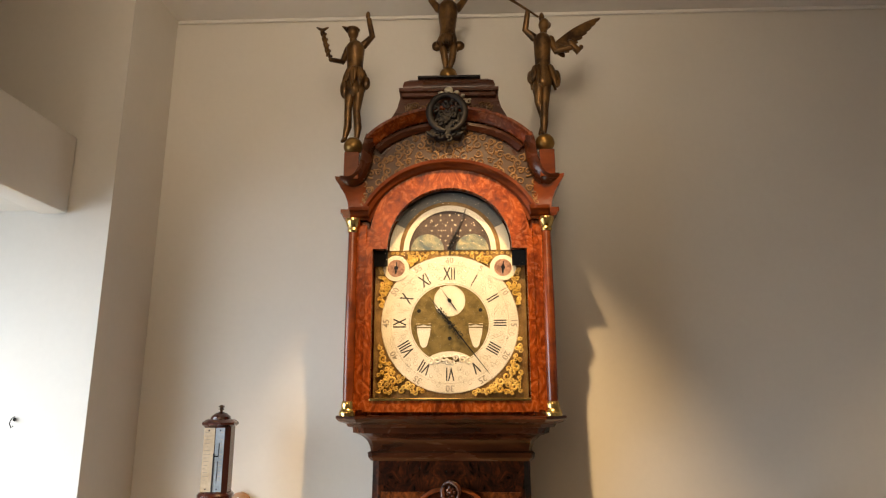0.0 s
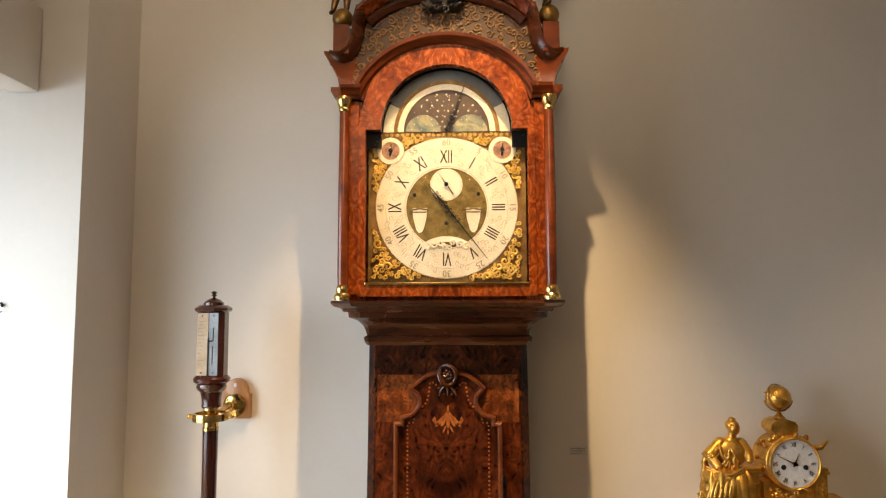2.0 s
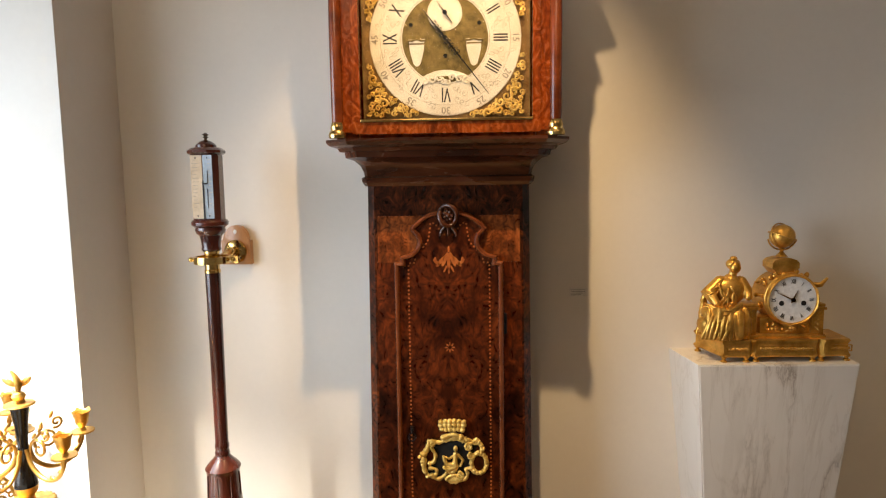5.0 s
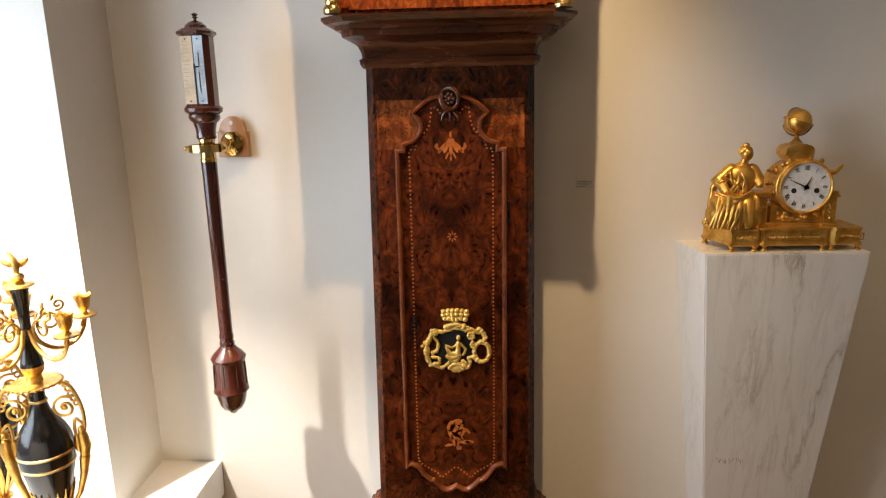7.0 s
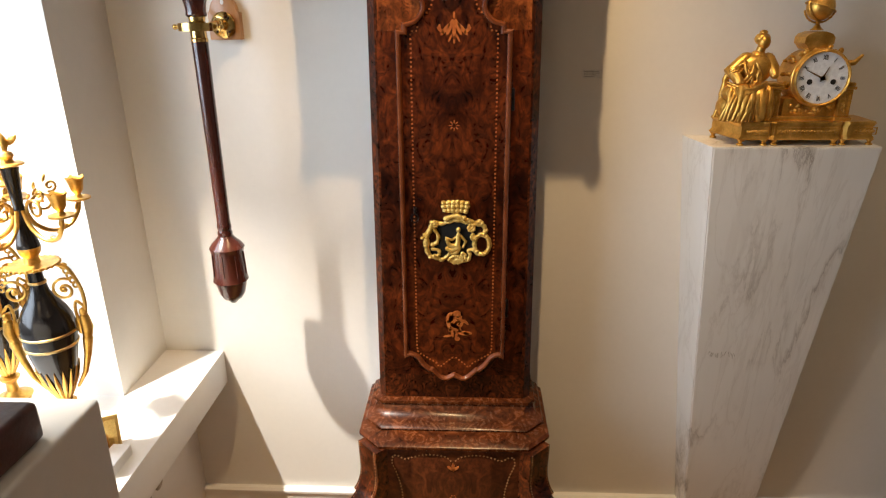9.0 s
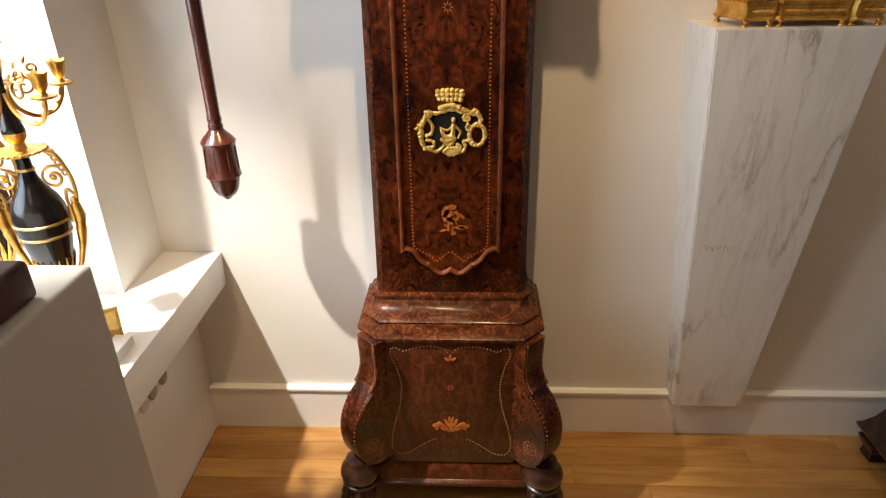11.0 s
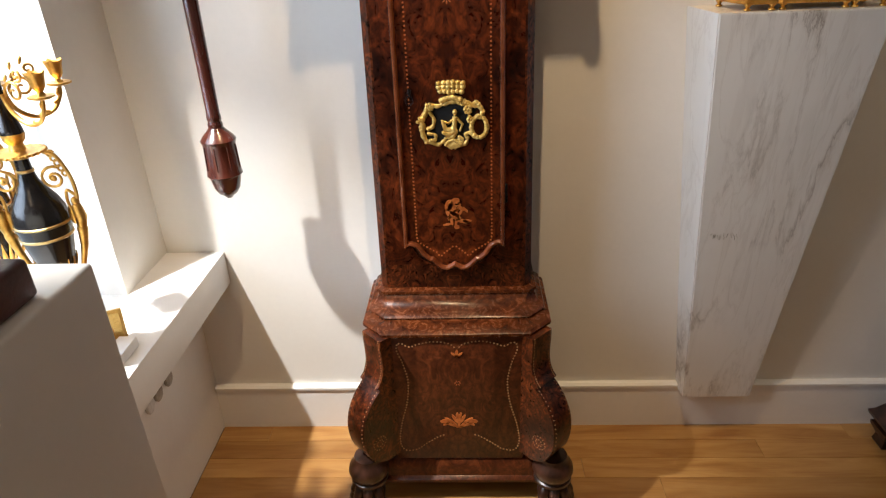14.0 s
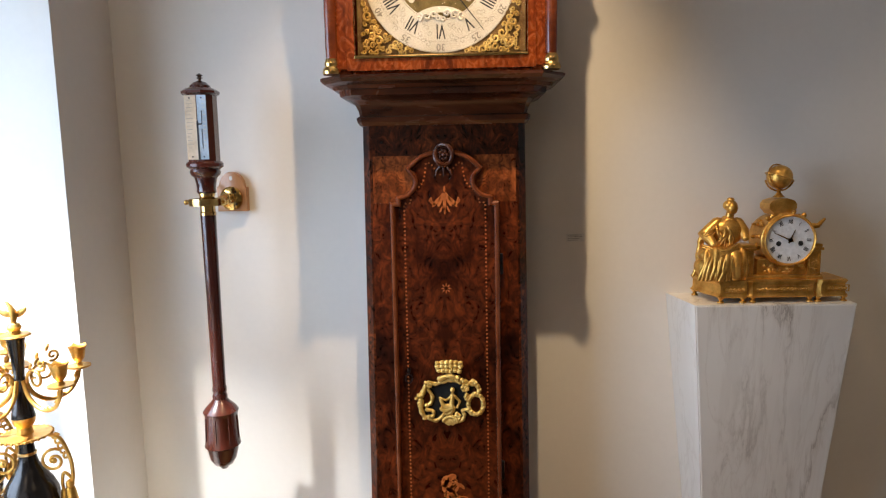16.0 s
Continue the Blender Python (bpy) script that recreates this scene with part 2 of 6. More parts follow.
def marble_material():
    m, nt, b = nodes_of("veined_white_marble", 0.33)
    link = nt.links.new
    base = tex(nt, "Noise", 3.0, (1, 1, 0.5), detail=5, distort=0.6)
    vein = tex(nt, "Noise", 2.4, (2.2, 1.2, 0.55), detail=9, distort=0.3, rough=0.66)
    second = tex(nt, "Noise", 5.2, (2.1, 1.2, 0.36), detail=6, distort=0.7, rough=0.6)
    where = tex(nt, "Noise", 4.0, (1.2, 1, 0.6), detail=3)
    smear = tex(nt, "Noise", 15, (2.4, 1.2, 0.22), detail=6, distort=0.4)
    for n_ in (vein, second, smear):
        n_.inputs["Vector"].links[0].from_node.inputs["Rotation"].default_value = (0, radians(17), 0)
    c0 = ramp(nt, base.outputs[0], [(0.3, (0.69, 0.665, 0.62)), (0.7, (0.77, 0.75, 0.71))])
    v = ramp(nt, vein.outputs[0], [(0.455, (1, 1, 1)), (0.490, (0.70, 0.67, 0.64)), (0.500, (0.46, 0.42, 0.39)), (0.508, (0.86, 0.83, 0.80)), (0.54, (1, 1, 1))])
    w = ramp(nt, second.outputs[0], [(0.475, (1, 1, 1)), (0.497, (0.66, 0.62, 0.58)), (0.505, (0.92, 0.90, 0.88)), (0.53, (1, 1, 1))])
    f = ramp(nt, smear.outputs[0], [(0.34, (0.72, 0.69, 0.65)), (0.46, (1, 1, 1))])
    mask = ramp(nt, where.outputs[0], [(0.42, (0.05, 0.05, 0.05)), (0.62, (1, 1, 1))])
    col = blend(nt, blend(nt, c0, v, mask, "MULTIPLY"), w, 0.3, "MULTIPLY")
    link(blend(nt, col, f, 0.2, "MULTIPLY"), b.inputs["Base Color"])
    rough_var(nt, b, base.outputs[0], 0.26, 0.42)
    return m


def oak_material():
    m, nt, b = nodes_of("oak_boards", 0.36, 0.0, 0.2)
    link = nt.links.new
    info = nt.nodes.new("ShaderNodeObjectInfo")
    shift = nt.nodes.new("ShaderNodeVectorMath")
    shift.operation = "MULTIPLY_ADD"
    shift.inputs[1].default_value = (0, 0, 9)
    coord = nt.nodes.new("ShaderNodeTexCoord")
    link(info.outputs["Random"], shift.inputs[0])
    link(coord.outputs["Object"], shift.inputs[2])
    grain = tex(nt, "Noise", 4.0, (0.55, 4.2, 1), detail=6, distort=1.6, rough=0.55)
    pores = tex(nt, "Noise", 46, (0.09, 3.2, 1), detail=4)
    blot = tex(nt, "Noise", 6.0, (0.5, 1.2, 1), detail=4)
    for t in (grain, pores, blot):
        link(shift.outputs[0], t.inputs["Vector"].links[0].from_node.inputs[0])
    col = ramp(nt, grain.outputs[0], [(0.32, (0.32, 0.150, 0.040)), (0.50, (0.41, 0.218, 0.064)), (0.68, (0.48, 0.280, 0.094))])
    tone = ramp(nt, info.outputs["Random"], [(0.0, (0.72, 0.66, 0.58)), (0.35, (0.90, 0.86, 0.80)), (0.7, (0.98, 0.97, 0.95)), (1.0, (1.0, 1.0, 1.0))])
    p = ramp(nt, pores.outputs[0], [(0.34, (0.84, 0.78, 0.72)), (0.46, (1, 1, 1))])
    bl = ramp(nt, blot.outputs[0], [(0.3, (0.86, 0.82, 0.77)), (0.6, (1, 1, 1))])
    col = blend(nt, col, tone, 1.0, "MULTIPLY")
    col = blend(nt, blend(nt, col, p, 0.5, "MULTIPLY"), bl, 1.0, "MULTIPLY")
    link(col, b.inputs["Base Color"])
    rough_var(nt, b, grain.outputs[0], 0.28, 0.44)
    bump(nt, b, pores.outputs[0], 0.10, 0.001)
    return m


def glass_material():
    m, nt, b = nodes_of("clear_glass", 0.02)
    b.inputs["Transmission Weight"].default_value, b.inputs["IOR"].default_value = 1.0, 1.05
    b.inputs["Specular IOR Level"].default_value = 0.5
    return m


MARBLE, OAK, GLASS = marble_material(), oak_material(), glass_material()


# ---- shape helpers ----
def thing(name, at, label, category, group="", kind=""):
    ob = new(name)
    ob.empty_display_size = 0.1
    ob.location = at
    return tagged(ob, label, category, group, kind)


def part(name, bm, material, parent=None, label="", smooth=35):
    """Links a bmesh as one mesh object, under a thing or a part."""
    bmesh.ops.recalc_face_normals(bm, faces=bm.faces)
    me = bpy.data.meshes.new(name)
    bm.to_mesh(me)
    bm.free()
    me.materials.append(material)
    if smooth:
        me.shade_smooth()
        me.set_sharp_from_angle(angle=radians(smooth))
    ob = new(name, me)
    if parent is not None:
        ob.parent = parent
        if parent.type == "EMPTY":
            ob.matrix_parent_inverse = Matrix.Translation(-parent.location)
    return tagged(ob, label)


def B():
    return bmesh.new()


def add_box(bm, x0, x1, y0, y1, z0, z1, bevel=0.0, seg=2):
    vs = [bm.verts.new((x, y, z)) for x in (x0, x1) for y in (y0, y1) for z in (z0, z1)]
    fs = [bm.faces.new([vs[i] for i in f]) for f in ((0, 1, 3, 2), (4, 6, 7, 5), (0, 4, 5, 1), (2, 3, 7, 6), (0, 2, 6, 4), (1, 5, 7, 3))]
    if bevel:
        es = list({e for f in fs for e in f.edges})
        bmesh.ops.bevel(bm, geom=es, offset=bevel, segments=seg, affect="EDGES", profile=0.5)
    return bm


def loft(bm, rings, closed=True, caps=True):
    rs = [[bm.verts.new(p) for p in r] for r in rings]
    n = len(rs[0])
    for a, b in zip(rs, rs[1:]):
        for i in range(n if closed else n - 1):
            j = (i + 1) % n
            bm.faces.new((a[i], a[j], b[j], b[i]))
    if caps:
        bm.faces.new(rs[0][::-1])
        bm.faces.new(rs[-1])
    return bm


def add_lathe(bm, prof, cx, cy, n=24, cz=0.0, a0=0.0):
    prof = [(max(r, 0.0004), z) for r, z in prof]
    return loft(bm, [[(cx + r * math.cos(a0 + 2 * math.pi * i / n), cy + r * math.sin(a0 + 2 * math.pi * i / n), cz + z) for i in range(n)] for r, z in prof])


def add_tube(bm, pts, radii, n=8):
    pts = [Vector(p) for p in pts]
    if not hasattr(radii, "__len__"):
        radii = [radii] * len(pts)
    rings, ref = [], None
    for i, p in enumerate(pts):
        t = (pts[min(i + 1, len(pts) - 1)] - pts[max(i - 1, 0)]).normalized()
        if ref is None:
            ref = t.orthogonal().normalized()
        ref = (ref - t * ref.dot(t)).normalized()
        s = t.cross(ref)
        rings.append([p + (ref * math.cos(2 * math.pi * k / n) + s * math.sin(2 * math.pi * k / n)) * radii[i] for k in range(n)])
    return loft(bm, rings)


def add_ball(bm, c, r, seg=14, rings=9, rot=None):
    r = (r, r, r) if not hasattr(r, "__len__") else r
    m = Matrix.Translation(c) @ (rot if rot else Matrix.Identity(4)) @ Matrix.Diagonal((*r, 1))
    bmesh.ops.create_uvsphere(bm, u_segments=seg, v_segments=rings, radius=1, matrix=m)
    return bm


def add_limb(bm, pts, radii, n=10):
    """A fleshy tube with rounded ends."""
    add_tube(bm, pts, radii, n)
    for p, r in ((pts[0], radii[0]), (pts[-1], radii[-1])):
        add_ball(bm, p, r, 10, 6)
    return bm


def arc(cx, cz, r, a0, a1, n, rz=None):
    rz = r if rz is None else rz
    return [(cx + r * math.cos(radians(a0 + (a1 - a0) * i / n)), cz + rz * math.sin(radians(a0 + (a1 - a0) * i / n))) for i in range(n + 1)]


def curve(pts, n=6):
    """Smooth line through the given 2D or 3D points."""
    ps = [Vector(p) for p in pts]
    ps = [2 * ps[0] - ps[1]] + ps + [2 * ps[-1] - ps[-2]]
    out = []
    for i in range(1, len(ps) - 2):
        p0, p1, p2, p3 = ps[i - 1:i + 3]
        for k in range(n):
            t = k / n
            out.append(tuple(0.5 * (2 * p1 + (p2 - p0) * t + (2 * p0 - 5 * p1 + 4 * p2 - p3) * t * t + (3 * p1 - p0 - 3 * p2 + p3) * t ** 3)))
    return out + [tuple(ps[-2])]


def add_prism(bm, outline, y0, y1, bevel=0.0):
    """A board with the outline in x and z, from y0 (front) to y1."""
    a = [bm.verts.new((x, y0, z)) for x, z in outline]
    b = [bm.verts.new((x, y1, z)) for x, z in outline]
    front = bm.faces.new(a)
    bm.faces.new(b[::-1])
    for i in range(len(a)):
        j = (i + 1) % len(a)
        bm.faces.new((a[i], b[i], b[j], a[j]))
    if bevel:
        bmesh.ops.bevel(bm, geom=list(front.edges), offset=bevel, segments=2, affect="EDGES", profile=0.5)
    return bm


def mirrored(half, cx=0.0):
    """A closed outline out of its right half, listed from bottom to top."""
    return [(cx + x, z) for x, z in half] + [(cx - x, z) for x, z in reversed(half) if x > 1e-6]


def mitred(path, closed):
    n, out = len(path), []
    for i in range(n):
        p = Vector(path[i])
        a = Vector(path[i - 1]) if (closed or i > 0) else None
        b = Vector(path[(i + 1) % n]) if (closed or i < n - 1) else None
        d0 = (p - a).normalized() if a is not None else (b - p).normalized()
        d1 = (b - p).normalized() if b is not None else d0
        n0, n1 = Vector((-d0.y, d0.x)), Vector((-d1.y, d1.x))
        m = n0 + n1
        m = m.normalized() if m.length > 1e-4 else n0
        out.append((p, m / max(m.dot(n0), 0.45)))
    return out


def add_sweep_front(bm, path, prof, y0, closed=False):
    """A moulding along a path in x and z on the plane y0: prof lists (sideways, proud)."""
    rings = [[(p.x + m.x * u, y0 - v, p.y + m.y * u) for u, v in prof] for p, m in mitred(path, closed)]
    if closed:
        rings.append(rings[0])
    return loft(bm, rings, caps=not closed)


def add_sweep_plan(bm, path, prof):
    """A moulding along a path in x and y: prof lists (outward, z)."""
    rings = [[(p.x + m.x * u, p.y + m.y * u, z) for u, z in prof] for p, m in mitred(path, False)]
    return loft(bm, rings)


def half_round(w, h, n=6):
    return [(w * math.cos(math.pi * i / n), h * math.sin(math.pi * i / n)) for i in range(n + 1)]


def spiral(cx, cz, r0, r1, a0, turns, n=22):
    return [(cx + (r0 + (r1 - r0) * i / n) * math.cos(radians(a0 + 360 * turns * i / n)), cz + (r0 + (r1 - r0) * i / n) * math.sin(radians(a0 + 360 * turns * i / n))) for i in range(n + 1)]


def slab(name, x0, x1, y0, y1, z0, z1, mat, bevel=0.0, label="", category="", smooth=0):
    ob = part(name, add_box(B(), x0, x1, y0, y1, z0, z1, bevel), mat, None, label, smooth)
    return tagged(ob, category=category, kind="structure")


# ---- room ----
slab("wall_north", -0.825, 2.6, 0.0, 0.2, -0.05, 2.925, WALL, label="plain off-white painted wall behind the tall clock", category="wall")
part("cornice_line", add_box(B(), -0.82, 2.59, -0.010, -0.001, 2.9135, 2.9245, 0.003), WHITE, None, "thin white moulding along the wall top", 30)
tagged(bpy.data.objects["cornice_line"], category="trim", kind="structure")
slab("wall_pier", -1.02, -0.825, -0.236, 0.2, -0.05, 2.925, WALL, label="white painted pier beside the window bay", category="wall")
slab("wall_bay", -1.75, -1.02, -0.236, 0.2, -0.05, 2.925, WALL, label="white painted side wall of the window bay", category="wall")
slab("wall_east", 2.6, 2.8, -4.0, 0.2, -0.05, 2.925, WALL, label="plain off-white wall", category="wall")
slab("wall_south", -1.95, 2.8, -4.2, -4.0, -0.05, 2.925, WALL, label="plain off-white wall", category="wall")
# street wall with the window opening
slab("wall_west_sill", -1.95, -1.75, -4.0, 0.2, -0.05, 0.60, WALL, label="low wall under the shop window", category="wall")
slab("wall_west_head", -1.95, -1.75, -4.0, 0.2, 2.45, 2.925, WALL, label="wall over the shop window", category="wall")
slab("wall_west_rear", -1.95, -1.75, -4.0, -2.2, 0.60, 2.45, WALL, label="plain wall beside the shop window", category="wall")
slab("ceiling", -1.95, 2.8, -4.2, 0.2, 2.925, 3.05, CEIL, label="white painted ceiling", category="ceiling")
slab("floor", -1.95, 2.8, -4.2, 0.2, -0.20, -0.02, BLACKW, label="dark sub-floor beneath the oak boards", category="floor")
header = slab("window_header", -1.0, -0.930, -4.0, -0.24, 2.252, 2.450, WALL, 0.004, "off-white boxed header over the window bay", "beam", 30)
# added slab that blocks the bay light, so the recess over the header stays dark
slab("bay_light_block", -1.75, -1.0, -4.0, -0.236, 2.262, 2.30, WALL, 0.0, "white slab added to keep bay light from the recess above", "soffit")
slab("ledge", -1.75, -0.658, -4.0, 0.0, 0.535, 0.637, WHITE, 0.003, "white painted window ledge with a deep front edge", "window ledge", 30)
slab("ledge_front", -0.86, -0.776, -4.0, 0.0, 0.0, 0.5345, WHITE, 0.0, "white painted cupboard front below the window ledge", "cupboard front")
bb = B()
add_sweep_plan(bb, [(-0.775, 0.0), (2.6, 0.0)][::-1], [(0, -0.02), (0.014, -0.02), (0.014, 0.148), (0.019, 0.152), (0.019, 0.160), (0.012, 0.166), (0, 0.166)])
tagged(part("baseboard", bb, WHITE, None, "white painted baseboard with a rounded top"), category="baseboard", kind="structure")
win = thing("window_1", (-1.8, -1.2, 0.6), "shop window pane in the street wall", "window", kind="structure")
g = part("pane", add_box(B(), -1.84, -1.834, -2.2, 0.0, 0.60, 2.45), GLASS, win, smooth=0)
g.visible_shadow = False


# ---- tall clock ----
CX = 0.004
clock = thing("longcase_clock", (CX, -0.16, 0.0), "tall walnut longcase clock on claw feet against the wall", "longcase clock")


def plan(w, front, cant, back=-0.03):
    """Three sides of a case with canted front corners, as a path in x and y."""
    return [(CX - w, back), (CX - w, front + cant), (CX - w + cant, front), (CX + w - cant, front), (CX + w, front + cant), (CX + w, back)][::-1]


def solid(bm, w, front, cant, z0, z1, w1=None, back=-0.03):
    w1 = w if w1 is None else w1
    lo, hi = plan(w, front, cant, back), plan(w1, front, cant, back)
    return loft(bm, [[(x, y, z0) for x, y in lo], [(x, y, z1) for x, y in hi]])


# base: carcase, front panel, console corners, skirt and feet
part("base_body", solid(B(), 0.200, -0.268, 0.03, 0.10, 0.542), BURL_DARK, clock, smooth=0)
part("base_panel", add_box(B(), CX - 0.172, CX + 0.172, -0.292, -0.266, 0.135, 0.543, 0.004), BURL_BASE, clock, "walnut burr panel with string inlay")
sk = B()
add_sweep_plan(sk, plan(0.205, -0.272, 0.004), [(0, 0.062), (0.034, 0.062), (0.040, 0.067), (0.040, 0.076), (0.034, 0.081), (0.030, 0.083), (0.027, 0.100), (0.020, 0.125), (0.010, 0.140), (0, 0.144)])
part("skirt", sk, BURL_BASE, clock, "flared walnut skirt moulding")


def console(side, front=True):
    """Scrolled corner bracket, set on the diagonal."""
    prof = curve([(0.056, 0.540), (0.056, 0.515), (0.054, 0.475), (0.056, 0.445), (0.066, 0.420), (0.078, 0.408)], 4)
    prof += curve([(0.068, 0.400), (0.097, 0.374), (0.124, 0.33), (0.134, 0.28), (0.127, 0.225), (0.102, 0.180), (0.066, 0.160)], 4)
    o = Vector((CX + side * 0.172, -0.252 if front else -0.10))
    d = Vector((side, -1)).normalized() if front else Vector((side, 0.0))
    s = Vector((-d.y, d.x))
    bm, hw = B(), 0.036
    back = [(0.0, 0.160), (0.0, 0.540)]
    rings = []
    for w, k in ((-hw, 0.985), (-hw + 0.006, 1.0), (hw - 0.006, 1.0), (hw, 0.985)):
        rings.append([(*(o + d * r * k + s * w), z) for r, z in prof + back])
    ob = part("console", loft(bm, rings), BURL_DARK, clock, "scrolled walnut corner bracket")
    # string inlay along both edges
    dots = B()
    for w in (-hw + 0.006, hw - 0.006):
        last = None
        for a, b in zip(prof, prof[1:]):
            k = max(1, int(math.hypot(b[0] - a[0], b[1] - a[1]) / 0.0075))
            for i in range(k):
                r, z = a[0] + (b[0] - a[0]) * i / k, a[1] + (b[1] - a[1]) * i / k
                p = o + d * (r + 0.0005) + s * w
                add_ball(dots, (p.x, p.y, z), (0.0016, 0.0016, 0.0016), 6, 4)
    # rosette of dots on the cheeks
    for w in (-hw, hw):
        for ring, cnt in ((0.010, 8), (0.020, 14)):
            for i in range(cnt):
                a = 2 * math.pi * i / cnt
                p = o + d * (0.085 + ring * math.cos(a)) + s * w
                add_ball(dots, (p.x, p.y, 0.235 + ring * math.sin(a)), 0.0016, 5, 4)
    tagged(part("string_inlay", dots, DOTS, ob, smooth=60), kind="stuff")
    return d


def claw_foot(x, y, d):
    bm = B()
    add_lathe(bm, [(0.036, 0.170), (0.038, 0.160), (0.044, 0.150), (0.052, 0.138), (0.055, 0.124), (0.052, 0.112), (0.046, 0.106), (0.045, 0.101), (0.050, 0.098), (0.051, 0.091), (0.046, 0.086), (0.036, 0.082), (0.032, 0.05)], x, y, 28)
    ob = part("foot", bm, FOOTM, clock, "dark carved wooden claw foot")
    paw = B()
    add_ball(paw, (x, y, 0.040), (0.040, 0.040, 0.040))
    base = math.atan2(d.y, d.x)
    for i in range(5):
        a = base + radians(-84 + 42 * i)
        at = lambda r, z: (x + r * math.cos(a), y + r * math.sin(a), z)
        add_limb(paw, [at(0.020, 0.074), at(0.036, 0.066), at(0.044, 0.050)], [0.014, 0.0165, 0.013], 10)
        add_ball(paw, at(0.043, 0.048), 0.0155, 10, 7)
        add_limb(paw, [at(0.044, 0.036), at(0.050, 0.024), at(0.049, 0.0105)], [0.0125, 0.0135, 0.0100], 10)
        add_limb(paw, [at(0.056, 0.018), at(0.060, 0.006)], [0.0045, 0.0025], 7)
    part("paw", paw, FOOTM, ob, "carved lion paw toes", 60)


for sd in (-1, 1):
    dd = console(sd)
    claw_foot(CX + sd * 0.250, -0.312, dd)
    claw_foot(CX + sd * 0.225, -0.075, Vector((sd, 0.0)))
    # side panels of the base swell out below
    sp = B()
    rings = []
    for r, z in curve([(0.0, 0.545), (0.006, 0.5), (0.018, 0.43), (0.055, 0.34), (0.065, 0.27), (0.035, 0.19), (0.01, 0.15)], 4):
        rings.append([(CX + sd * (0.198 + r), -0.20, z), (CX + sd * (0.198 + r), -0.035, z), (CX + sd * 0.15, -0.035, z), (CX + sd * 0.15, -0.20, z)])
    part("side_panel", loft(sp, rings), BURL_DARK, clock, smooth=50)

# base top mouldings up to the trunk
mt = B()
levels = ((0.232, -0.292, 0.054, 0.535), (0.236, -0.297, 0.055, 0.539), (0.238, -0.296, 0.055, 0.546), (0.236, -0.286, 0.053, 0.552), (0.228, -0.262, 0.049, 0.556), (0.222, -0.245, 0.045, 0.559), (0.226, -0.248, 0.045, 0.563), (0.223, -0.243, 0.043, 0.567), (0.213, -0.226, 0.036, 0.572), (0.206, -0.211, 0.030, 0.579), (0.201, -0.198, 0.023, 0.590), (0.200, -0.192, 0.019, 0.599), (0.204, -0.195, 0.019, 0.602), (0.204, -0.194, 0.018, 0.609), (0.196, -0.184, 0.016, 0.613))
loft(mt, [[(x, y, z) for x, y in plan(w, f, c)] for w, f, c, z in levels])
part("base_moulding", mt, BURL_MOULD, clock, "polished walnut stepped moulding", 25)


def dotted(name, path, y, parent, step=0.0092, r=0.0018, mat=None):
    bm, left = B(), 0.0
    for a, b in zip(path, path[1:]):
        L = math.hypot(b[0] - a[0], b[1] - a[1])
        s = left
        while s < L:
            x, z = a[0] + (b[0] - a[0]) * s / L, a[1] + (b[1] - a[1]) * s / L
            add_box(bm, CX + x - r, CX + x + r, y - 0.0008, y + 0.001, z - r, z + r)
            s += step
        left = s - L
    return tagged(part(name, bm, mat or DOTS, parent, "pale wood string inlay", 0), kind="stuff")


def motif(name, blobs, y, parent, cx, cz, size, label):
    """Flat inlaid leaves: (x, z, half length, half width, turn)."""
    bm = B()
    for x, z, a, b, turn in blobs:
        c, s = math.cos(radians(turn)), math.sin(radians(turn))
        ring = [(a * math.cos(2 * math.pi * i / 10), b * math.sin(2 * math.pi * i / 10)) for i in range(10)]
        add_prism(bm, [(cx + size * (x + u * c - v * s), cz + size * (z + u * s + v * c)) for u, v in ring], y - 0.0012, y + 0.001)
    return part(name, bm, INLAY, parent, label, 0)


panel = bpy.data.objects["base_panel"]
half = curve([(0.0, 0.499), (0.02, 0.517), (0.06, 0.523), (0.095, 0.516), (0.118, 0.508), (0.137, 0.519)], 5)
half += curve([(0.148, 0.518), (0.150, 0.495), (0.138, 0.46), (0.127, 0.40), (0.134, 0.33), (0.152, 0.26), (0.160, 0.20), (0.148, 0.168), (0.116, 0.170), (0.090, 0.190), (0.055, 0.215), (0.035, 0.222)], 5)
for sd in (-1, 1):
    dotted("string_inlay", [(sd * x, z) for x, z in half], -0.292, panel)
motif("flower_inlay", [(0, 0, 1, 0.35, 90), (-0.6, -0.2, 0.8, 0.28, 140), (0.6, -0.2, 0.8, 0.28, 40), (0, -0.6, 0.6, 0.2, 0)], -0.292, panel, CX, 0.486, 0.012, "orange inlaid bell flower")
motif("shell_inlay", [(x, z, l, w, a) for sgn in (-1, 1) for x, z, l, w, a in ((sgn * 0.35, 0.3, 0.5, 0.14, 90 - sgn * 25), (sgn * 0.8, 0.1, 0.5, 0.16, 90 - sgn * 55), (sgn * 1.25, 0.0, 0.35, 0.22, 0), (sgn * 0.7, -0.35, 0.5, 0.13, sgn * 25), (sgn * 1.1, -0.3, 0.3, 0.12, -sgn * 30), (sgn * 0.3, -0.4, 0.4, 0.13, sgn * 60), (sgn * 0.15, 0.7, 0.3, 0.1, 80))] + [(0, 0.1, 0.7, 0.16, 90), (0, -0.6, 0.3, 0.1, 0)], -0.292, panel, CX, 0.268, 0.031, "orange inlaid shell and scroll ornament")
motif("star_inlay", [(math.cos(a), math.sin(a), 0.35, 0.16, math.degrees(a)) for a in [i * math.pi / 3 for i in range(6)]], -0.292, panel, CX, 0.395, 0.006, "small inlaid star")

